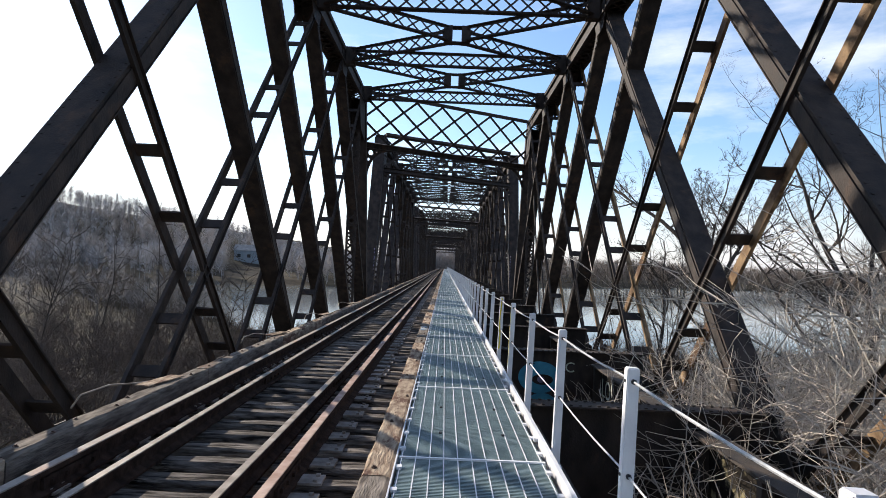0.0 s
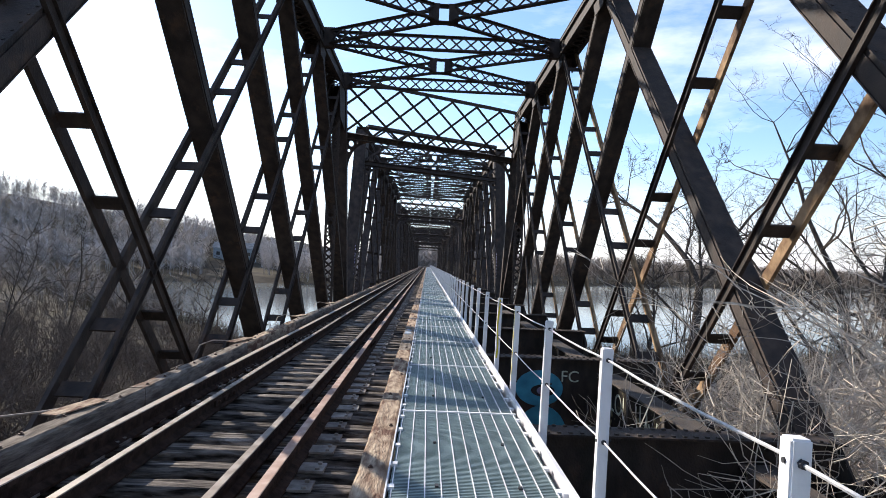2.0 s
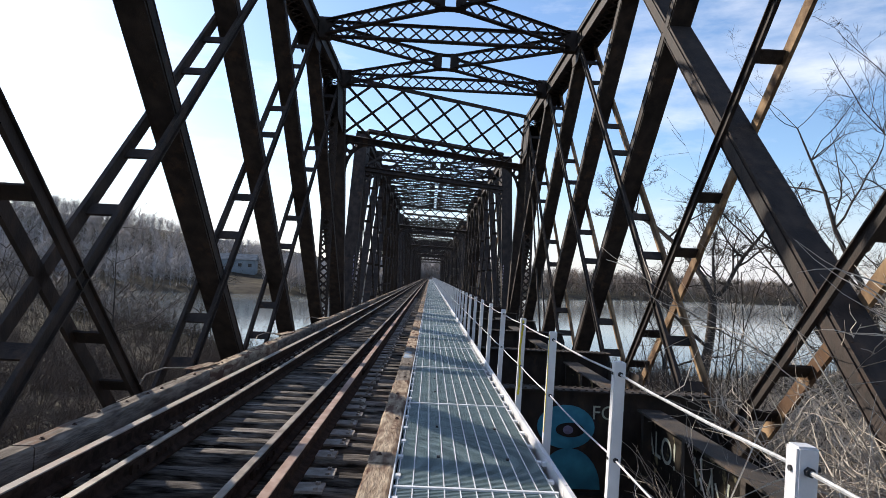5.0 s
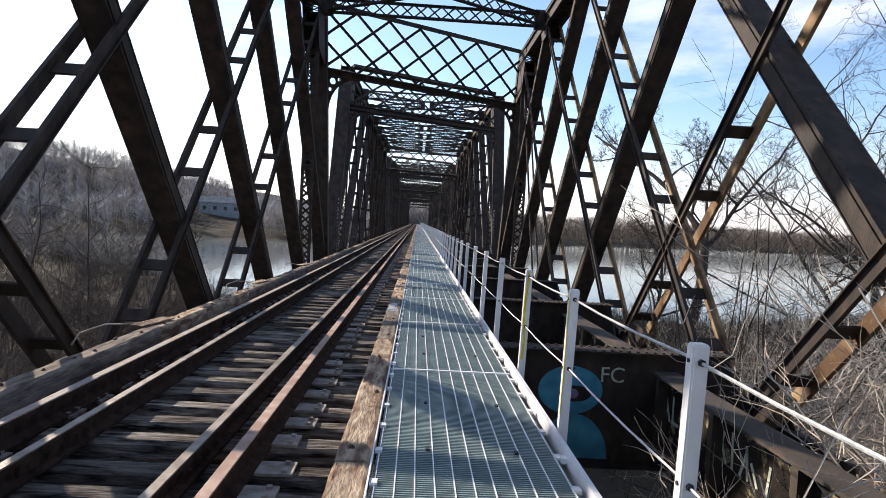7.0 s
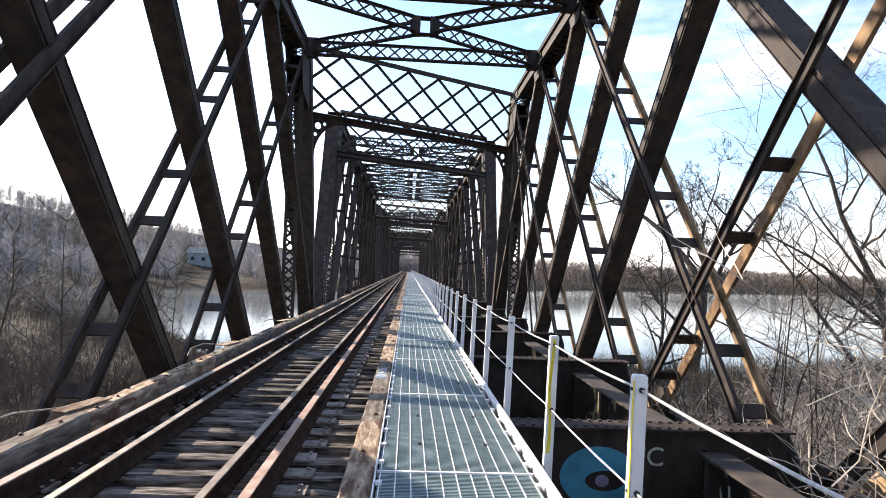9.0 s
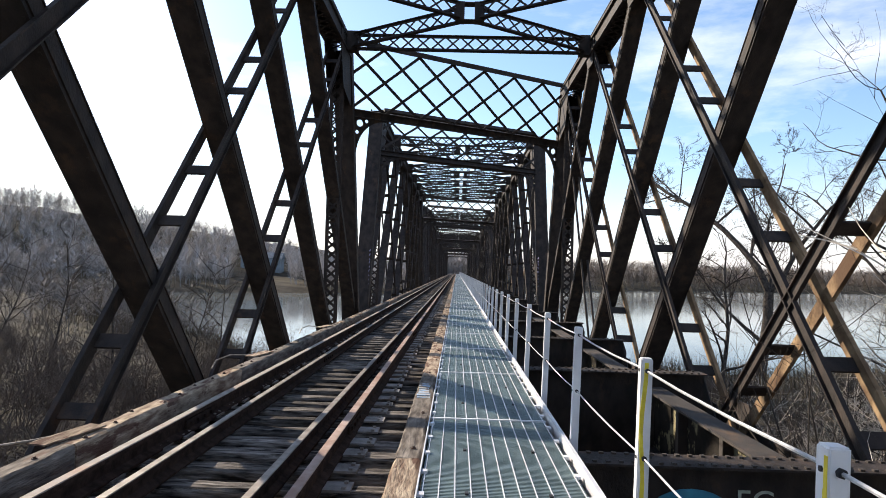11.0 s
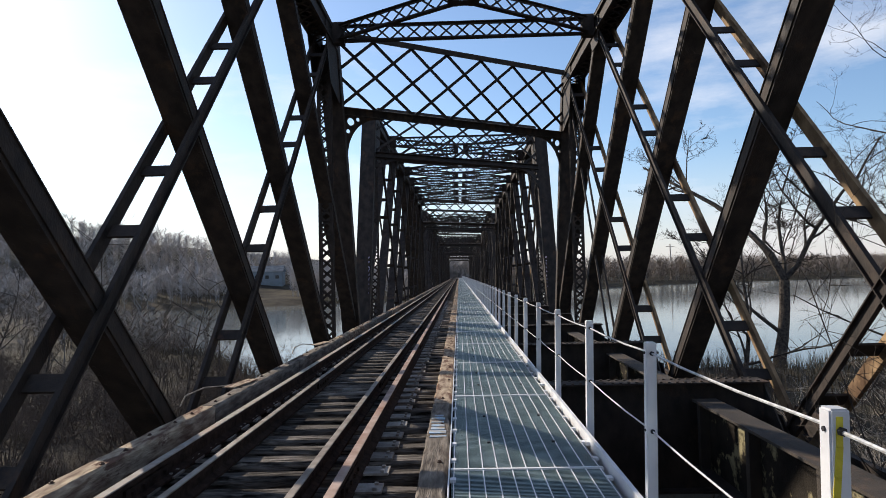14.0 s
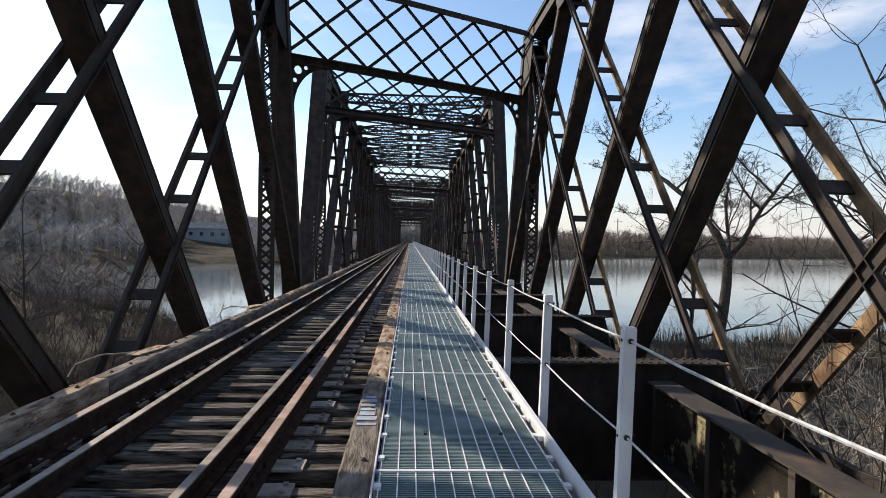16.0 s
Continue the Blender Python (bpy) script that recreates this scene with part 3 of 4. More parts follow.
def tie_mesh(seed, x0, x1, w):
    r = random.Random(seed)
    bm = bmesh.new()
    n = 9
    rings = []
    for i in range(n):
        x = x0 + (x1 - x0) * i / (n - 1)
        j = lambda s: r.uniform(-s, s)
        rings.append([bm.verts.new((x + j(0.02) * (i in (0, n - 1)), -w / 2 + j(0.012), -0.24)), bm.verts.new((x, w / 2 + j(0.012), -0.24)),
                      bm.verts.new((x, w / 2 + j(0.012), -0.025 + j(0.01))), bm.verts.new((x, w / 2 - 0.022 + j(0.008), j(0.006))),
                      bm.verts.new((x, -w / 2 + 0.022 + j(0.008), j(0.006))), bm.verts.new((x, -w / 2 + j(0.012), -0.025 + j(0.01)))])
    for a, b in zip(rings, rings[1:]):
        for q in range(6):
            bm.faces.new((a[q], a[(q + 1) % 6], b[(q + 1) % 6], b[q]))
    bm.faces.new(rings[0][::-1]); bm.faces.new(rings[-1])
    bmesh.ops.recalc_face_normals(bm, faces=bm.faces)
    me = bpy.data.meshes.new("railroad_tie"); bm.to_mesh(me); bm.free()
    me.materials.append(TIE)
    return me


ties = [tie_mesh(i, -3.12 + rng.uniform(-0.06, 0.04), -0.36, rng.uniform(0.165, 0.205)) for i in range(8)]
plate_mesh = Geo().block(-0.17, 0.17, -0.095, 0.095, 0, 0.018)
for sx in (-0.12, 0.12):
    for sy in (-0.06, 0.06):
        plate_mesh.box((sx, sy, 0.018), (sx, sy, 0.035), X, 0.03, 0.03)
plate_mesh = plate_mesh.mesh("tie_plate", PLATE)
n_ties = int((YB - 30 - YA) / TIE_STEP)
far_ties = Geo()
for i in range(n_ties):
    y = YA + 0.1 + i * TIE_STEP + rng.uniform(-0.02, 0.02)
    if i < 125:
        ob = new("railroad_tie", rng.choice(ties))
        ob.location, ob.rotation_euler = (rng.uniform(-0.03, 0.03), y, TIE_TOP + rng.uniform(-0.012, 0.004)), (0, 0, rng.uniform(-0.012, 0.012))
        tagged(ob, "weathered dark creosoted timber tie under the rails", "railroad tie", "ties")
        for xx in (-2.555, -1.05):
            p = part("tie_plate", plate_mesh, PLATE, ob, "rusted steel tie plate")
            p.location = (xx + (0.09 if xx > -2 else -0.09), 0, 0.003)
    else:
        far_ties.block(-3.12, -0.36, y - 0.092, y + 0.092, TIE_TOP - 0.24, TIE_TOP)
tagged(part("far_ties", far_ties, TIE), "dark timber ties running on along the track", "railroad ties", kind="stuff")


def rail_geo(y0, y1, high, head, foot):
    pts = [(-foot, 0), (foot, 0), (foot, 0.02), (0.012, 0.045), (0.012, high - 0.045), (head, high - 0.035), (head, high - 0.008), (head - 0.008, high), (-head + 0.008, high), (-head, high - 0.008), (-head, high - 0.035), (-0.012, high - 0.045), (-0.012, 0.045), (-foot, 0.02)]
    return Geo().prism([pts], (0, (y0 + y1) / 2, 0), (1, 0, 0), (0, 0, 1), y1 - y0)


for xx, high, head, foot, nm, lab in ((-2.555, 0.168, 0.036, 0.07, "running_rail", "steel running rail with a worn shiny top"), (-1.05, 0.168, 0.036, 0.07, "running_rail", "rusty steel running rail with a dull brown top"),
                                (-2.18, 0.14, 0.03, 0.06, "guard_rail", "rusty inner guard rail, lower than the running rail"), (-1.33, 0.14, 0.03, 0.06, "guard_rail", "rusty inner guard rail, lower than the running rail")):
    r = thing(nm, lab, "rail", "track rails", at=(xx, 0, TIE_TOP + 0.004))
    part("rail_body", rail_geo(YA, YB, high, head, foot), RAIL_RUST, r)
    part("rail_head", Geo().block(-head + 0.003, head - 0.003, YA, YB, high - 0.006, high + 0.004), RAIL_TOP_DULL if "guard" in nm else (RAIL_TOP_RUST if xx > -2 else RAIL_TOP), r, "worn rail head")
    for j, yj in enumerate((4.4, 12.9, 21.6, 30.2) if "run" in nm else (8.1, 17.2, 26.4)):
        g = Geo()
        for s in (-1, 1):
            g.block(s * 0.026 - 0.012, s * 0.026 + 0.012, yj - 0.32, yj + 0.32, 0.04, 0.115)
            for q in range(4):
                g.box((s * 0.03, yj - 0.24 + 0.16 * q, 0.078), (s * 0.055, yj - 0.24 + 0.16 * q, 0.078), (0, 1, 0), 0.03, 0.03)
        part("joint_bar", g, RAIL_RUST, r)


def timber_mesh(seed, length, w, h):
    r = random.Random(seed)
    bm = bmesh.new()
    n = int(length / 0.16)
    rings = []
    for i in range(n + 1):
        y = length * i / n
        j = lambda s: r.uniform(-s, s)
        chip = 0.03 * (r.random() < 0.12)
        rings.append([bm.verts.new((-w / 2, y, -h)), bm.verts.new((w / 2, y, -h)), bm.verts.new((w / 2 + j(0.005), y, -0.018 - chip + j(0.006))), bm.verts.new((w / 2 - 0.018 - chip * 0.6 + j(0.006), y, j(0.004))),
                      bm.verts.new((-w / 2 + 0.018 + j(0.006), y, j(0.004))), bm.verts.new((-w / 2 + j(0.005), y, -0.018 + j(0.006)))])
    for a, b in zip(rings, rings[1:]):
        for q in range(6):
            bm.faces.new((a[q], b[q], b[(q + 1) % 6], a[(q + 1) % 6]))
    bm.faces.new(rings[0]); bm.faces.new(rings[-1][::-1])
    bmesh.ops.recalc_face_normals(bm, faces=bm.faces)
    me = bpy.data.meshes.new("guard_timber"); bm.to_mesh(me); bm.free()
    return me


bolt = Geo().tube([Vector((0, 0, -0.01)), Vector((0, 0, 0.012)), Vector((0, 0, 0.014)), Vector((0, 0, 0.03))], [0.028, 0.028, 0.016, 0.015], 8).mesh("bolt", BOLT_RUST)
for xx, w, top, mats, lab in ((-2.965, 0.18, 0.02, (TIMBER, TIMBER_TAN), "long grey weathered guard timber bolted along the tie ends"), (-0.405, 0.2, 0.005, (TIMBER_TAN, TIMBER), "long tan splintered guard timber beside the walkway")):
    tm = [[timber_mesh(70 + j + 10 * q, 3.6, w, 0.19) for j in range(3)] for q in range(2)]
    for q, mat in enumerate(mats):
        for me in tm[q]:
            me.materials.append(mat)
    y, i = YA, 0
    while y < YB - 30:
        ob = new("guard_timber", tm[(i % 3 == 1) * 1][i % 3])
        ob.location = (xx, y, top)
        tagged(ob, lab, "timber", "guard timbers")
        if y < 60:
            for q in range(8 if xx < -1 else 3):
                b = part("bolt", bolt, BOLT_RUST, ob)
                b.location = (rng.uniform(-0.06, 0.06), 0.2 + q * (0.43 if xx < -1 else 1.2) + rng.uniform(-0.06, 0.06), 0.0)
                b.scale = (0.7, 0.7, 0.6)
        y, i = y + 3.62, i + 1

# ---- walkway ----
GX0, GX1, STEP, GY0 = -0.295, 0.805, 2.70, 10.07
panel = thing("grating_panel", "blue-grey galvanised bar-grating walkway panel", "grating", "walkway panels")
bar_mesh = Geo().block(-0.0035, 0.0035, 0.01, STEP - 0.01, -0.028, 0.001).mesh("bearing_bar", WHITE)
far_panel = thing("grating_panel", "blue-grey galvanised bar-grating walkway panel", "grating", "walkway panels")
g = Geo()
for i in range(11):
    x = GX0 + 0.035 + i * (GX1 - GX0 - 0.07) / 10
    part("bearing_bar", bar_mesh, WHITE, panel).location = (x, 0, 0)
    g.block(x - 0.0035, x + 0.0035, 0.01, STEP - 0.01, -0.028, 0.001)
tagged(part("bar_infill", g, WHITE, far_panel), kind="stuff")
g = Geo()
n = 104
for i in range(n):
    y = 0.02 + i * (STEP - 0.04) / (n - 1)
    g.block(GX0 + 0.02, GX1 - 0.02, y - 0.0045, y + 0.0045, -0.03, -0.003)
tagged(part("rod_infill", g, GALV_DARK, panel), kind="stuff")
part("end_bar", Geo().block(GX0 + 0.012, GX1 - 0.01, -0.014, 0.014, -0.05, 0.008), WHITE, panel, "white end bar across the grating")
part("edge_angle", Geo().block(GX0 - 0.004, GX0 + 0.006, 0.004, STEP - 0.004, -0.06, 0.022), WHITE, panel)
part("support_beam", Geo().block(GX0, GX1, 0.03, 0.09, -0.3, -0.22), STEEL, panel)
part("support_beam", Geo().block(GX0, GX1, STEP / 2, STEP / 2 + 0.06, -0.3, -0.22), STEEL, panel)
for jx in (-0.12, 0.6):
    part("joist", Geo().block(jx - 0.1, jx + 0.1, 0.0, STEP, -0.22, -0.055), STEEL, panel)
clip = Geo().block(-0.02, 0.02, -0.028, 0.028, -0.01, 0.012).mesh("clip", WHITE)
for i in range(6):
    part("clip", clip, WHITE, panel).location = (GX0 + 0.03, 0.22 + 0.45 * i, 0)
    part("clip", clip, WHITE, panel).location = (GX1 - 0.02, 0.22 + 0.45 * i, 0)
saddle = Geo().block(-0.012, 0.012, -0.02, 0.02, -0.01, 0.012).mesh("saddle_clip", BOLT)
for i, (px, py) in enumerate(((0.02, 0.72), (0.55, 0.72), (0.02, 1.68), (0.55, 1.68))):
    part("saddle_clip", saddle, BOLT, panel, "dark saddle clip").location = (px, py, -0.004)
for c in panel.children:
    if c.name.split(".")[0] in ("rod_infill", "end_bar", "edge_angle", "support_beam", "joist"):
        o = part(c.name.split(".")[0], c.data, WHITE, far_panel)
        o.location = c.location
toe = thing("toe_board", "white painted steel kick plate along the walkway", "kick plate", "kick plates")
g = Geo().block(0.828, 0.838, 0.006, STEP - 0.006, -0.09, 0.055)
g.block(0.838, 0.858, 0.006, STEP - 0.006, 0.047, 0.055)
g.block(0.842, 0.9, 0.006, STEP - 0.006, -0.09, -0.08)
part("plate", g, WHITE, toe)
part("bracket", Geo().block(0.795, 0.832, 0.6, 0.66, -0.01, 0.02), WHITE, toe)
n_panels = int((YB - 30 - YA) / STEP)
k0 = int((YA - GY0) / STEP)
for i in range(n_panels):
    m = pose(0, GY0 + STEP * (k0 + i), 0)
    if i == 0:
        panel.matrix_basis = m; toe.matrix_basis = m
        far_panel.matrix_basis = pose(0, GY0 + STEP * (k0 + n_panels), 0)
    else:
        copy_thing(panel if i < 11 else far_panel, m); copy_thing(toe, m)


def post_geo():
    bm = bmesh.new()
    bmesh.ops.create_cube(bm, size=1.0)
    for v in bm.verts:
        v.co = Vector((v.co.x * 0.062, v.co.y * 0.062, (v.co.z + 0.5) * 1.065 - 0.11))
    bmesh.ops.bevel(bm, geom=bm.edges[:], offset=0.006, segments=2, affect="EDGES")
    me = bpy.data.meshes.new("tube"); bm.to_mesh(me); bm.free(); me.materials.append(WHITE)
    return me


post = thing("railing_post", "white square steel railing post with two cable eyes", "railing post", "railing posts")
part("tube", post_geo(), WHITE, post)
for zz in (0.89, 0.43):
    g = Geo().tube([Vector((-0.036, 0, zz)), Vector((0.05, 0, zz))], [0.009, 0.009], 6)
    g.tube([Vector((0.0, -0.045, zz)), Vector((0.0, 0.045, zz))], [0.014, 0.014], 6)
    part("eye_bolt", g, BOLT, post, "dark cable eye bolt")
part("base_plate", Geo().block(-0.045, 0.045, -0.06, 0.06, -0.12, -0.1), WHITE, post)
PX, PY, PSTEP = 0.925, 3.2, 1.775
for i in range(-3, 136):
    m = pose(PX, PY + PSTEP * i + {0: -0.065, 2: -0.075, 4: -0.09}.get(i, 0.0), 0, 0, 1.3, 0)
    if i == -3:
        post.matrix_basis = m
    else:
        o = copy_thing(post, m)
        if i in (3, 4):
            o["label"] = "white square railing post with a yellow paint stripe"
            g = Geo()
            for q in range(9):
                z = 0.12 + 0.09 * q
                if i == 3:
                    g.block(-0.0335, -0.031, -0.028, -0.016 + rng.uniform(0, 0.006), z, z + 0.09)
                else:
                    w = 0.009 * math.sin(0.9 * q)
                    g.box((-0.012 + w, -0.0322, z), (-0.012 + 0.009 * math.sin(0.9 * (q + 1)), -0.0322, z + 0.093), (1, 0, 0), 0.019 + rng.uniform(0, 0.004), 0.0025)
            part("yellow_stripe", g, YELLOW, o, "streaky yellow paint stripe")
for zz, rad in ((0.89, 0.0068), (0.43, 0.0055)):
    pts = []
    for i in range(-3, 135):
        for q in range(3):
            y = PY + PSTEP * (i + q / 3)
            pts.append(Vector((PX + 0.022 * zz / 0.9, y, zz - (0.012 if q else 0))))
    ob = part("railing_cable", Geo().tube(pts, [rad] * len(pts), 6), CABLE)
    tagged(ob, "pale steel cable strung through the railing posts", "cable", "railing cables")

# ---- spray paint and loose bits ----
def ellipse(cx, cz, rx, rz, n=28, lo=0.0, hi=2 * math.pi):
    return [(cx + rx * math.cos(lo + (hi - lo) * i / n), cz + rz * math.sin(lo + (hi - lo) * i / n)) for i in range(n + (hi - lo < 6))]


def lettering(name, text, size, m, mat, label):
    cu = bpy.data.curves.new(name, "FONT")
    cu.body, cu.size, cu.extrude, cu.align_x = text, size, 0.001, "CENTER"
    tmp = bpy.data.objects.new("tmp_text", cu)
    me = bpy.data.meshes.new_from_object(tmp)
    bpy.data.objects.remove(tmp)
    me.materials.clear(); me.materials.append(mat)
    ob = new(name, me)
    ob.matrix_world = m
    return tagged(ob, label, "graffiti", "graffiti")


YG = Y(-1) - 0.02
art = thing("graffiti_figure", "large blue spray-painted figure on the black girder web", "graffiti", "graffiti")
part("head", Geo().prism([ellipse(1.87, -0.62, 0.4, 0.3)], (0, YG, 0), (1, 0, 0), (0, 0, 1), 0.006), BLUE, art)
part("body", Geo().prism([ellipse(1.93, -1.46, 0.44, 0.55, 24, 0.0, math.pi)], (0, YG - 0.001, 0), (1, 0, 0), (0, 0, 1), 0.006), BLUE, art)
part("eye_patch", Geo().prism([ellipse(1.93, -0.66, 0.2, 0.1)], (0, YG - 0.005, 0), (1, 0, 0), (0, 0, 1), 0.006), STEEL, art)
part("pupil", Geo().prism([ellipse(1.9, -0.66, 0.07, 0.06)], (0, YG - 0.009, 0), (1, 0, 0), (0, 0, 1), 0.006), PURPLE, art)
lettering("graffiti_letters", "FC", 0.27, pose(2.38, YG - 0.004, -0.5, 90, 0, 0), PAINT_PALE, "pale spray-painted letters on the black girder web")
lettering("graffiti_letters", "ALO!", 0.46, pose(2.932, 11.3, -0.82, 90, 0, -90), PAINT_PALE, "pale yellow spray-painted letters on the stringer web")
scr = thing("graffiti_scrawl", "pale unreadable spray-painted scrawl on the stringer web", "graffiti", "graffiti")
for i, (dy, h, tilt) in enumerate(((0, 0.22, 0.06), (0.16, 0.3, -0.08), (0.3, 0.2, 0.1), (0.42, 0.34, 0.02), (0.56, 0.24, -0.1), (0.7, 0.3, 0.05), (0.86, 0.18, 0.12), (1.0, 0.26, -0.04))):
    part("stroke", Geo().box((2.932, 10.5 - dy, -0.8), (2.932, 10.5 - dy + tilt, -0.8 + h), (0, 1, 0), 0.035, 0.006), PAINT_PALE, scr)
for s, xx, yy in ((1, XL + 0.26, Y(3) + 1.75), (-1, XR - 0.26, Y(4) + 1.75)):
    t = thing("graffiti_tag", "violet spray-painted tag on the bridge end post", "graffiti", "graffiti")
    for i in range(9):
        z = 0.75 + 0.17 * i
        part("stroke", Geo().box((xx, yy - 0.1 + 0.22 * (z + 1) / 4.5 + rng.uniform(-0.08, 0.0), z), (xx, yy + 0.14 + 0.22 * (z + 1) / 4.5, z + rng.uniform(-0.1, 0.1)), (0, 0, 1), 0.06, 0.012), PURPLE, t)
smears = thing("paint_smears", "pale blue paint smears on the guard timber", "paint")
for i in range(7):
    g = Geo().block(-0.49 + rng.uniform(0, 0.03), -0.35 + rng.uniform(-0.03, 0.02), 13.65 + 0.13 * i, 13.65 + 0.13 * i + rng.uniform(0.04, 0.1), 0.006, 0.0125)
    part("smear", g, BLUE_PALE, smears)
for k in (-2, -1, 0, 1):
    y = Y(k) - 0.55
    t = thing("bent_rod", "bent rusty rod lying beside the guard timber", "rod", "loose rods")
    pts = [Vector((-3.35, y - 0.95, -0.02)), Vector((-3.33, y - 0.85, 0.08)), Vector((-3.28, y - 0.45, 0.1)), Vector((-3.2, y, 0.04)), Vector((-3.1, y + 0.25, 0.03))]
    part("rod", Geo().tube(pts, [0.009] * 5, 6), RAIL_TOP_DULL, t)
    part("plate_scrap", Geo().box((-3.12, y - 0.1, 0.035), (-3.0, y + 0.5, 0.04), (1, 0, 0), 0.16, 0.012), TIMBER_TAN, t)

# ---- ground, river ----
def near_bank(x):
    run = -(x + 6) * 1.15 if x < -6 else min((x + 6) * 0.42, 10 + 0.05 * x)
    return 46 + run + 2.2 * math.sin(x * 0.21) + 1.3 * math.sin(x * 0.53)


def far_bank(x):
    return 206 + (0.7 * (x + 6) if x < 0 else 4 + min(1.2 * x, 120 + 0.45 * (x - 100))) + 4 * math.sin(x * 0.05)


def smooth(a, b, t):
    t = max(0.0, min(1.0, (t - a) / (b - a)))
    return t * t * (3 - 2 * t)


WATER_Z = -6.0


def height(x, y):
    n, f = near_bank(x), far_bank(x)
    bed = -7.5
    land_near = -4.9 + 0.35 * noise.noise(Vector((x * 0.15, y * 0.15, 0)))
    hill = 25 * smooth(10, 170, -x) * smooth(0, 130, y - f) + 7 * smooth(0, 120, y - f) * smooth(-40, 60, x) * 0.6
    land_far = -4.8 + hill + (0.8 + 0.05 * max(0, hill)) * noise.noise(Vector((x * 0.03, y * 0.03, 3)))
    return max(bed + (land_near - bed) * smooth(4, -7, y - n), bed + (land_far - bed) * smooth(-5, 10, y - f))


axis_x = sorted(set([-4000, -2200, -1200, -800, -600, -480, -400, -340] + list(range(-300, -80, 10)) + list(range(-80, 82, 3)) + list(range(90, 400, 14)) + [440, 520, 640, 800, 1200, 2200, 4000]))
axis_y = sorted(set([-4000, -1500, -600, -200, -90] + list(range(-50, 80, 3)) + list(range(80, 420, 8)) + [440, 480, 540, 640, 800, 1200, 2200, 4000]))
gv = [(x, y, height(x, y)) for y in axis_y for x in axis_x]
nx = len(axis_x)
gf = [(j * nx + i, j * nx + i + 1, (j + 1) * nx + i + 1, (j + 1) * nx + i) for j in range(len(axis_y) - 1) for i in range(nx - 1)]
me = bpy.data.meshes.new("ground"); me.from_pydata(gv, [], gf); me.materials.append(GROUND); me.polygons.foreach_set("use_smooth", [True] * len(gf))
tagged(new("ground", me), "brown winter river bank with brush and mud", "ground", kind="structure")
me = bpy.data.meshes.new("water"); me.from_pydata([(-4000, -300, WATER_Z), (4000, -300, WATER_Z), (4000, 900, WATER_Z), (-4000, 900, WATER_Z)], [], [(0, 1, 2, 3)]); me.materials.append(WATER)
tagged(new("water", me), "pale rippled river water", "river", kind="structure")

# piers under the joints of the spans
for n in range(SPANS):
    yj = (Y(3) + Y(4)) / 2 + SPAN * n + 1.0
    t = thing("bridge_pier", "stone pier under the ends of two spans", "pier", "piers")
    g = Geo().prism([[(XL - 1.2, -4.2), (XR + 1.2, 1.8), (XR + 1.2, 4.0), (XL - 1.2, -2.0)]], (0, yj, -5.0), (1, 0, 0), (0, 1, 0), 6.6)
    part("shaft", g, STONE, t)
    part("coping", Geo().prism([[(XL - 1.5, -4.5), (XR + 1.5, 1.6), (XR + 1.5, 4.3), (XL - 1.5, -1.8)]], (0, yj, -1.62), (1, 0, 0), (0, 1, 0), 0.25), STONE, t)

# ---- plants ----
def branch(g, p, d, length, radius, depth, r, droop=0.0, kids=(3, 5), sides=5, spread=0.75, wob=0.18, hook=0.0, thin=0.0045):
    """A tapering, winding branch with smaller branches of its own; hook: how far its tips turn up."""
    n = 8 if depth > 1 else (6 if depth else 4)
    pts, rad = [p], [radius]
    q, dd = p.copy(), d.normalized()
    curl = Vector((r.gauss(0, 1), r.gauss(0, 1), r.gauss(0, 0.6))) * wob * 0.75
    for i in range(n):
        if r.random() < 0.3:
            curl = -curl * r.uniform(0.5, 1.1)
        dd = (dd + curl + Vector((r.gauss(0, wob), r.gauss(0, wob), r.gauss(0, wob) - droop + hook * i / n)) * 0.7).normalized()
        q = q + dd * (length / n)
        pts.append(q.copy()); rad.append(radius * (1 - 0.75 * (i + 1) / n))
    g.tube(pts, rad, sides if depth > 1 else 3)
    if depth:
        for c in range(r.randint(*kids)):
            t = r.uniform(0.22, 0.98)
            i = min(int(t * n), n - 1)
            base = pts[i].lerp(pts[i + 1], t * n - i)
            way = (pts[i + 1] - pts[i]).normalized()
            side = Vector((r.gauss(0, 1), r.gauss(0, 1), r.gauss(0.25, 0.6)))
            side = (way * (1 - spread * 0.5) + side.normalized() * spread).normalized()
            branch(g, base, side, length * r.uniform(0.26, 0.55) * (1.2 - 0.5 * t), max(rad[i] * r.uniform(0.4, 0.65), thin), depth - 1, r, droop * 0.4 - 0.03, kids, sides, spread, wob, hook, thin)


def bare_tree(seed, tall, radius, kids=(5, 7), lean=0.05, twist=0.12):
    r = random.Random(seed)
    trunk, crown = Geo(), Geo()
    n = 9
    pts, rad = [Vector((0, 0, -0.3))], [radius * 1.25]
    d = Vector((r.uniform(-lean, lean), r.uniform(-lean, lean), 1)).normalized()
    for i in range(n):
        d = (d + Vector((r.gauss(0, twist), r.gauss(0, twist), 0.06))).normalized()
        pts.append(pts[-1] + d * tall * 0.78 / n); rad.append(radius * (1 - 0.85 * (i + 1) / n))
    trunk.tube(pts, rad, 8)
    for i in range(2, n + 1):
        for c in range(r.randint(1, 3) + (radius > 0.3)):
            a = r.uniform(0, 2 * math.pi)
            up = r.uniform(0.35, 1.1)
            branch(crown, pts[i].copy(), Vector((math.cos(a), math.sin(a), up)), tall * r.uniform(0.24, 0.42) * (1.25 - 0.55 * i / n), max(rad[i] * 0.6, 0.02), 3, r, 0.0, kids, 5, 0.8, 0.2, 0.04)
    return trunk, crown


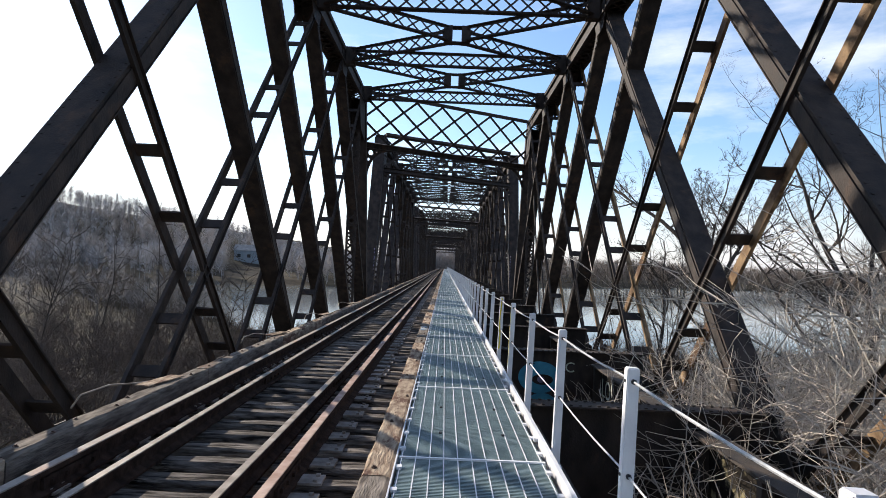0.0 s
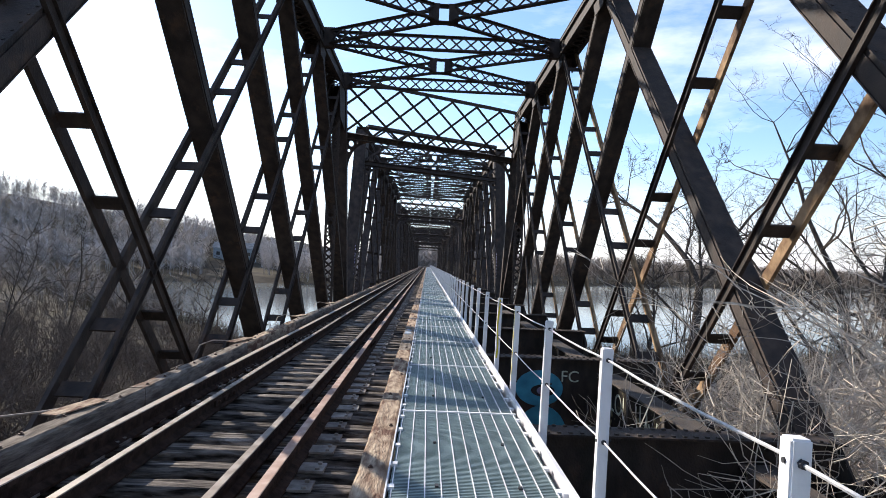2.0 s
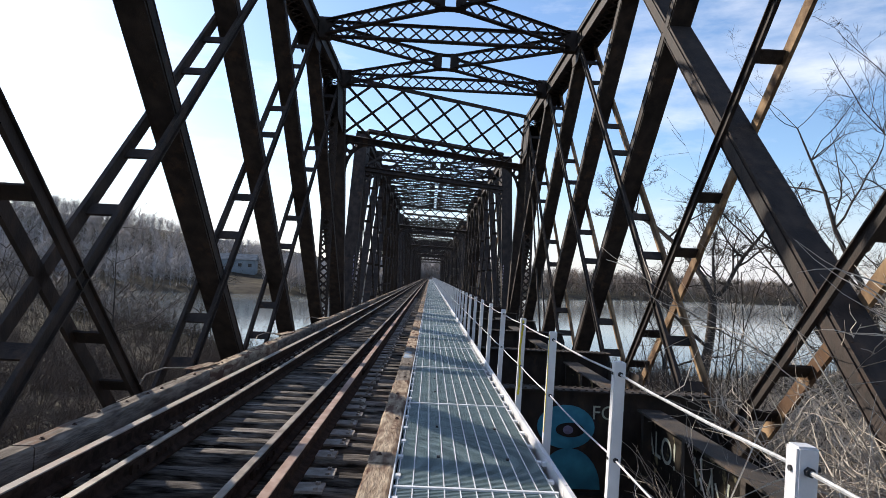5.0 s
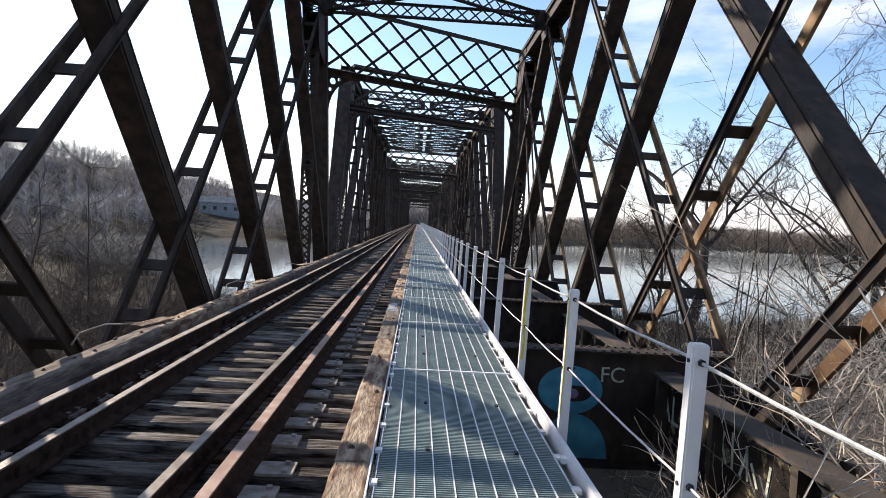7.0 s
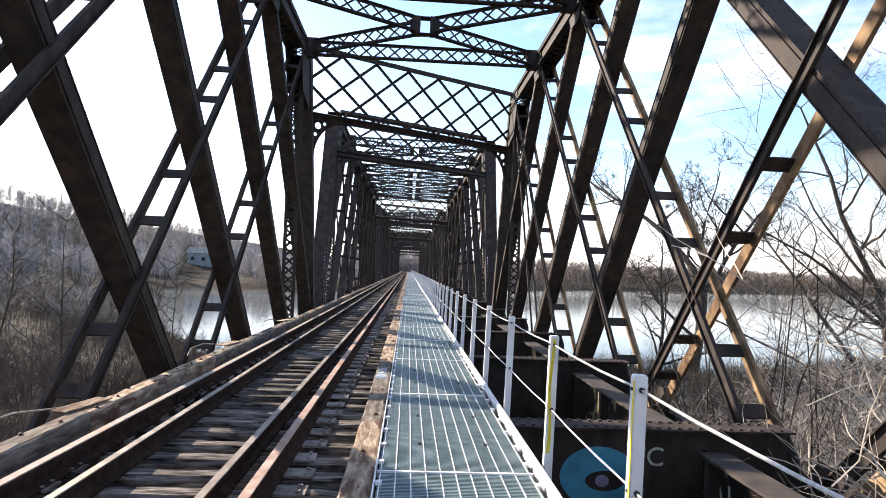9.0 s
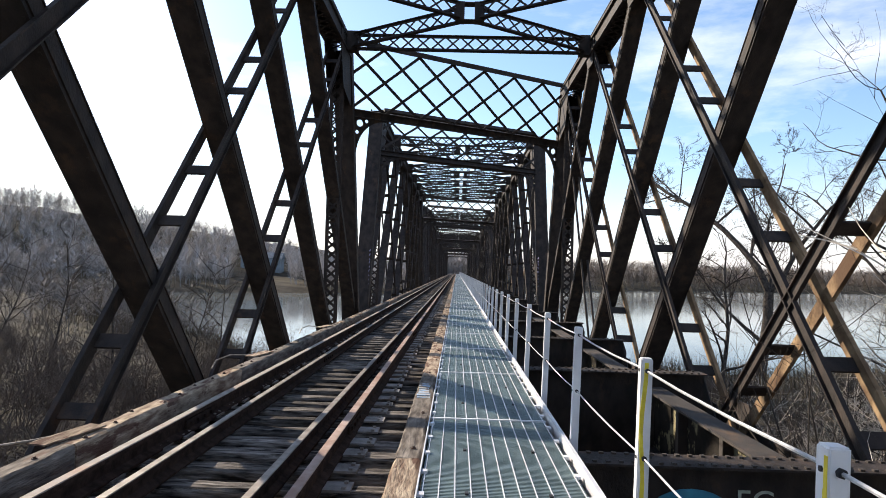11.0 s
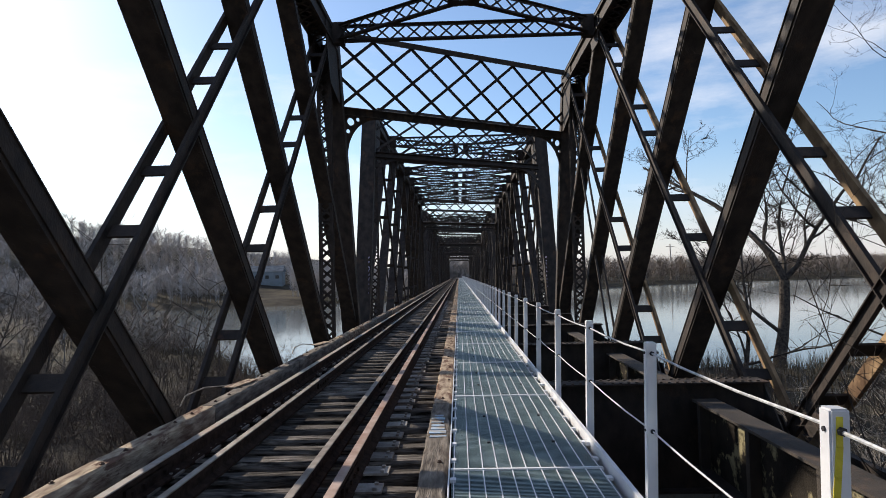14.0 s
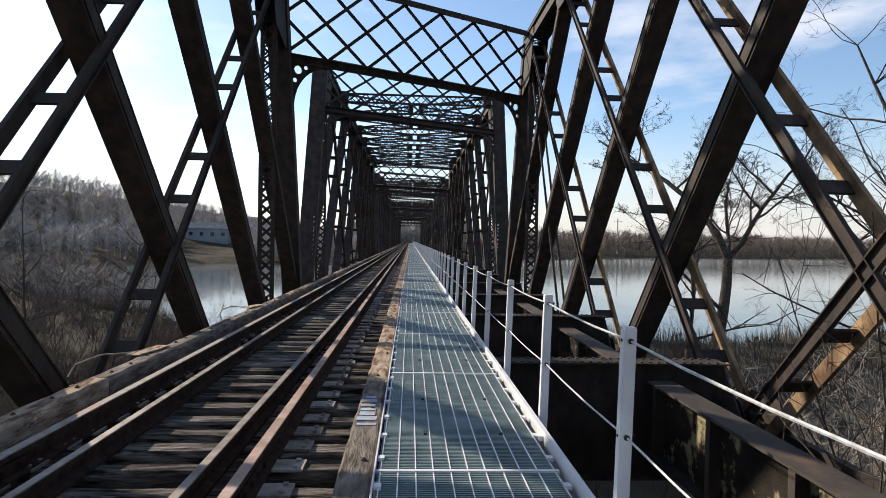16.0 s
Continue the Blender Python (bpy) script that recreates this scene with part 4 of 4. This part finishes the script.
def plant_tree(name, seed, at, tall, radius, label, kids=(4, 6), lean=0.05, twist=0.12):
    t = thing(name, label, "tree", "bare trees", at=(at[0], at[1], height(*at)))
    a, b = bare_tree(seed, tall, radius, kids, lean, twist)
    part("trunk", a, BARK, t)
    part("crown", b, BARK, t)
    return t


big = "tall bare grey tree standing on the river bank"
for seed, at, tall, radius in ((5, (14.5, 25.0), 15.0, 0.13), (8, (12.8, 37.5), 12.0, 0.14), (11, (11.5, 17.0), 15.0, 0.12), (14, (22.0, 33.0), 20.0, 0.22), (17, (29.0, 43.0), 16.0, 0.2), (19, (17.5, 27.0), 15.0, 0.12), (20, (26.0, 36.0), 17.0, 0.17)):
    plant_tree("bare_tree", seed, at, tall, radius, big, (4, 6), 0.12, 0.14)
forked = thing("bare_tree", "large dark bare tree forking low above the river bank", "tree", "bare trees", at=(21.4, 51.0, height(21.4, 51.0)))
rf = random.Random(36)
fork = Vector((0.15, 0, 6.3))
part("trunk", Geo().tube([Vector((-0.5, 0, -0.4)), Vector((-0.4, 0, 1.0)), Vector((-0.1, 0, 2.6)), Vector((0.1, 0, 4.4)), fork], [0.55, 0.42, 0.36, 0.34, 0.31], 10), BARK, forked)
for base, way, length, radius in ((fork, Vector((-0.16, 0.0, 1)), 15.0, 0.27), (fork, Vector((0.62, -0.2, 0.72)), 11.0, 0.18), (Vector((-0.1, 0, 2.7)), Vector((-0.6, 0.1, 0.9)), 8.0, 0.14), (Vector((0.1, 0, 4.6)), Vector((0.2, 0.5, 0.95)), 12.0, 0.16), (fork, Vector((-0.45, 0.2, 0.9)), 11.0, 0.15)):
    g = Geo()
    branch(g, base, way, length, radius, 4, rf, 0.0, (5, 8), 6, 0.85, 0.16, 0.06, 0.013)
    part("limb", g, BARK, forked)
thin = "thin bare sapling on the river bank"
for seed, at, tall, radius in ((21, (-17.0, 38.0), 11.0, 0.07), (22, (-23.0, 42.0), 10.0, 0.07), (23, (-14.0, 44.0), 8.0, 0.05), (24, (-30.0, 47.0), 10.5, 0.08), (25, (-21.0, 33.0), 9.0, 0.06), (26, (-38.0, 45.0), 12.0, 0.1), (27, (-12.5, 36.0), 8.0, 0.05), (28, (-28.0, 36.0), 9.0, 0.06)):
    plant_tree("bare_sapling", seed, at, tall, radius, thin, (2, 4), 0.06, 0.06)


def shrub_mesh(seed, tall, stems, wide, mat, droop, lean=(0, 0), thin=0.0045):
    r = random.Random(seed)
    made = []
    for i in range(stems):
        g = Geo()
        a = r.uniform(0, 2 * math.pi)
        out = r.uniform(0.05, wide)
        p = Vector((math.cos(a) * 0.5 * r.random(), math.sin(a) * 0.5 * r.random(), -0.1))
        branch(g, p, Vector((math.cos(a) * out + lean[0], math.sin(a) * out + lean[1], 1)), tall * r.uniform(0.6, 1.05), r.uniform(0.018, 0.036) * (1 + 40 * (thin - 0.0045)), 2, r, droop, (8, 11) if tall > 5 else (6, 9), 4, 0.9, 0.26, 0.16, thin)
        made.append(g)
    return made


def one_mesh(geos, mat):
    g = Geo()
    for q in geos:
        i = len(g.v)
        g.v += q.v
        g.f += [tuple(k + i for k in f) for f in q.f]
    return g.mesh("stems", mat)


def stem_meshes(geos, mat):
    return [q.mesh("stem", mat) for q in geos]


vine = thing("vine_tangle", "dark tangle of bare vines climbing the truss", "vines", at=(5.0, 14.5, height(5.0, 14.5)))
rv2 = random.Random(31)
for i in range(16):
    g = Geo()
    branch(g, Vector((rv2.gauss(0, 0.2), rv2.gauss(0, 0.3), -0.1)), Vector((rv2.gauss(-0.06, 0.06), rv2.gauss(0, 0.07), 1)), rv2.uniform(5.0, 7.3), 0.025, 2, rv2, 0.0, (6, 8), 4, 0.8, 0.09)
    part("stem", g, BARK, vine)
tall_shrubs = [stem_meshes(shrub_mesh(40 + i, 6.6, 15, 0.75, TWIG, 0.045), TWIG) for i in range(3)]
low_shrubs = [one_mesh(shrub_mesh(50 + i, 2.6, 16, 0.9, TWIG_RED, 0.02), TWIG_RED) for i in range(2)] + [one_mesh(shrub_mesh(55, 3.2, 15, 0.8, TWIG_RED, 0.03), TWIG_RED)]
rs = random.Random(9)
leaning = [stem_meshes(shrub_mesh(60 + i, 7.2, 12, 0.45, TWIG, 0.07, (-0.42, -0.08), 0.0065), TWIG) for i in range(3)]
for i, at in enumerate(((5.6, 4.8), (5.3, 5.9), (5.7, 7.0), (6.8, 6.2), (6.3, 7.6), (7.4, 7.0), (5.2, 4.2), (5.9, 6.4), (6.6, 8.2))):
    t = thing("bare_shrub", "pale bare branches leaning in over the bridge girders", "shrub", "shrubs", at=(at[0], at[1], height(*at)))
    t.rotation_euler = (0, 0, (0, 0.35, -0.3, 0.2, -0.1, 0.5, 0.25, -0.2, 0.45)[i])
    for me in leaning[i % 3]:
        part("stem", me, TWIG, t)
for at, sc in (((6.6, 7.2), 1.05), ((7.8, 9.6), 1.2), ((9.4, 6.6), 1.25), ((6.3, 10.9), 0.95), ((8.6, 12.8), 1.1), ((11.0, 10.2), 1.3), ((10.4, 14.6), 1.1), ((7.2, 15.0), 0.92), ((12.5, 17.5), 1.1), ((9.2, 18.2), 0.95), ((7.0, 4.4), 1.15), ((6.4, 8.4), 1.0), ((7.6, 7.4), 1.1), ((8.8, 8.6), 1.2), ((5.8, 9.8), 0.85), ((8.4, 4.6), 1.2), ((10.4, 8.0), 1.3), ((13.4, 13.0), 1.3), ((14.8, 20.6), 1.0), ((8.2, 21.0), 0.8)):
    t = thing("bare_shrub", "tangled pale bare shrub growing against the bridge", "shrub", "shrubs", at=(at[0], at[1], height(*at)))
    t.rotation_euler, t.scale = (0, 0, rs.uniform(0, 6.28)), (sc, sc, sc)
    for me in tall_shrubs[rs.randrange(3)]:
        part("stem", me, TWIG, t)
for i in range(260):
    at = (rs.uniform(5.5, 26), rs.uniform(14, 40)) if i < 40 else ((rs.uniform(-46, -6.0), rs.uniform(6, 62)) if i < 150 else (rs.uniform(-24, -5.8), rs.uniform(5, 42)))
    if at[1] > near_bank(at[0]) - 4:
        continue
    sc = rs.uniform(0.6, 1.15)
    t = thing("low_brush", "low reddish winter brush on the bank", "shrub", "brush", at=(at[0], at[1], height(*at)))
    t.rotation_euler, t.scale = (0, 0, rs.uniform(0, 6.28)), (sc, sc, sc)
    part("crown", low_shrubs[rs.randrange(3)], TWIG_RED, t)

# dry grass along the banks
rg = random.Random(12)
g = Geo()
for i in range(26000):
    x = rg.uniform(-60, 40)
    y = near_bank(x) - abs(rg.gauss(0, 9)) + 1.5 if rg.random() < 0.6 else rg.uniform(0, 45)
    if y > near_bank(x) + 1 or y < -2:
        continue
    z = height(x, y)
    h = rg.uniform(0.5, 1.5)
    a = rg.uniform(0, 3.14)
    w = Vector((math.cos(a), math.sin(a), 0)) * rg.uniform(0.012, 0.03)
    tip = Vector((rg.gauss(0, 0.25), rg.gauss(0, 0.25), h))
    i0 = len(g.v)
    b = Vector((x, y, z - 0.05))
    g.v += [b - w, b + w, b + tip]
    g.f.append((i0, i0 + 1, i0 + 2))
tagged(part("dry_grass", g, GRASS), "dry tan grass and reeds on the river bank", "grass", kind="stuff")

# far woods: bare trees of many twigs
rw = random.Random(77)
g = Geo()


HOUSES = ((-70.5, 234, 9),)


def far_tree(x, y, tall, twigs):
    if any(y < hy + 6 and abs(x - hx * y / hy) < hw and y > 90 for hx, hy, hw in HOUSES):
        return
    z = height(x, y) - 0.2
    i0 = len(g.v)
    r0 = tall * 0.008
    c = Vector((x, y, z))
    g.v += [c + Vector((-r0, 0, 0)), c + Vector((r0, 0, 0)), c + Vector((0, 0, tall * 0.5))]
    g.f.append((i0, i0 + 1, i0 + 2))
    for q in range(twigs):
        t = rw.uniform(0.2, 0.78)
        a = rw.uniform(0, 6.283)
        ln = tall * rw.uniform(0.18, 0.4)
        b = c + Vector((rw.gauss(0, 0.05), rw.gauss(0, 0.05), 0)) * tall * 0.4 + Vector((0, 0, tall * t))
        e = b + Vector((math.cos(a) * ln * 0.8, math.sin(a) * ln * 0.8, ln * rw.uniform(0.1, 0.85)))
        wv = Vector((math.sin(a), -math.cos(a), 0.3)) * tall * rw.uniform(0.004, 0.013)
        i0 = len(g.v)
        g.v += [b - wv, b + wv, e]
        g.f.append((i0, i0 + 1, i0 + 2))


for i in range(3300):
    x = rw.uniform(-330, 14)
    y = far_bank(x) + 5 + abs(rw.gauss(0, 65))
    if abs(x + 1) < 6 and y < 285:
        continue
    far_tree(x, y, rw.uniform(6, 11), 62)
for i in range(1500):                      # crest of the hill
    x = rw.uniform(-330, -10)
    far_tree(x, far_bank(x) + rw.uniform(85, 175), rw.uniform(5, 9), 58)
for i in range(420):                       # beyond the end of the bridge
    x = rw.uniform(-28, 28)
    far_tree(x, rw.uniform(292, 360), rw.uniform(12, 17), 60)
tagged(part("far_woods", g, WOODS_HAZED), "bare woods on the far hillside, coloured haze-pale grey", "woods", kind="stuff")
g = Geo()
for i in range(1700):
    x = rw.uniform(6, 420)
    far_tree(x, far_bank(x) + 5 + abs(rw.gauss(0, 55)), rw.uniform(9, 15), 62)
tagged(part("far_shore_woods", g, WOODS_BROWN), "bare brown woods along the far river shore", "woods", kind="stuff")

# mid-distance brush on the low land to the left
g = Geo()
for i in range(1500):
    x, y = rw.uniform(-150, -14), rw.uniform(5, 135)
    if y > near_bank(x) - 3 or (x > -60 and y < 55):
        continue
    far_tree(x, y, rw.uniform(1.2, 4.5) if rw.random() < 0.85 else rw.uniform(5, 8), 44)
for i in range(520):
    x = rw.uniform(-110, -24)
    far_tree(x, near_bank(x) - abs(rw.gauss(0, 6)), rw.uniform(2.0, 5.5), 50)
tagged(part("bank_thicket", g, THICKET), "grey winter thicket on the low bank", "thicket", kind="stuff")


def house(at, wide, deep, wall, roof, turn, label):
    t = thing("house", label, "house", "far houses", at=(at[0], at[1], height(*at)))
    t.rotation_euler = (0, 0, radians(turn))
    part("wall", Geo().block(-wide / 2, wide / 2, -deep / 2, deep / 2, -3.5, wall), HOUSE_WALL, t)
    pts = [(-deep / 2 - 0.4, wall), (deep / 2 + 0.4, wall), (0, wall + roof)]
    part("roof", Geo().prism([pts], (0, 0, 0), (0, 1, 0), (0, 0, 1), wide + 0.8), HOUSE_ROOF, t)
    n = max(2, int(wide / 3))
    for i in range(n):
        w = part("window", Geo().block(-0.6, 0.6, -0.06, 0.06, 0, 1.2), GLASS_DARK, t)
        w.location = (-wide / 2 + wide * (i + 0.5) / n, -deep / 2 - 0.02, wall * 0.4)
    return t


house((-70.5, 234), 14, 8, 4.2, 2.2, 8, "pale blue-grey house among trees on the far bank")
t = thing("utility_pole", "thin pale utility pole on the far bank", "pole", at=(117, 360, height(117, 360)))
part("pole", Geo().tube([Vector((0, 0, -0.5)), Vector((0, 0, 20))], [0.4, 0.3], 8), TWIG, t)
part("crossarm", Geo().box((-2.4, 0, 18.5), (2.4, 0, 18.5), (0, 0, 1), 0.25, 0.25), TWIG, t)

# prune the growth that would reach in over the walkway
for ob in [o for o in scene.objects if o.parent and o.data and o.name.split(".")[0] in ("crown", "stem") and 3 < o.parent.location.x < 16 and o.parent.location.y < 26]:
    m = ob.parent.matrix_basis
    keep = 1.9 if ob.parent.location.y < 8.0 else 3.6
    bm = bmesh.new()
    bm.from_mesh(ob.data)
    gone = [v for v in bm.verts if (m @ v.co).x < keep]
    if gone:
        bmesh.ops.delete(bm, geom=gone, context="VERTS")
        ob.data = ob.data.copy()
        bm.to_mesh(ob.data)
    bm.free()
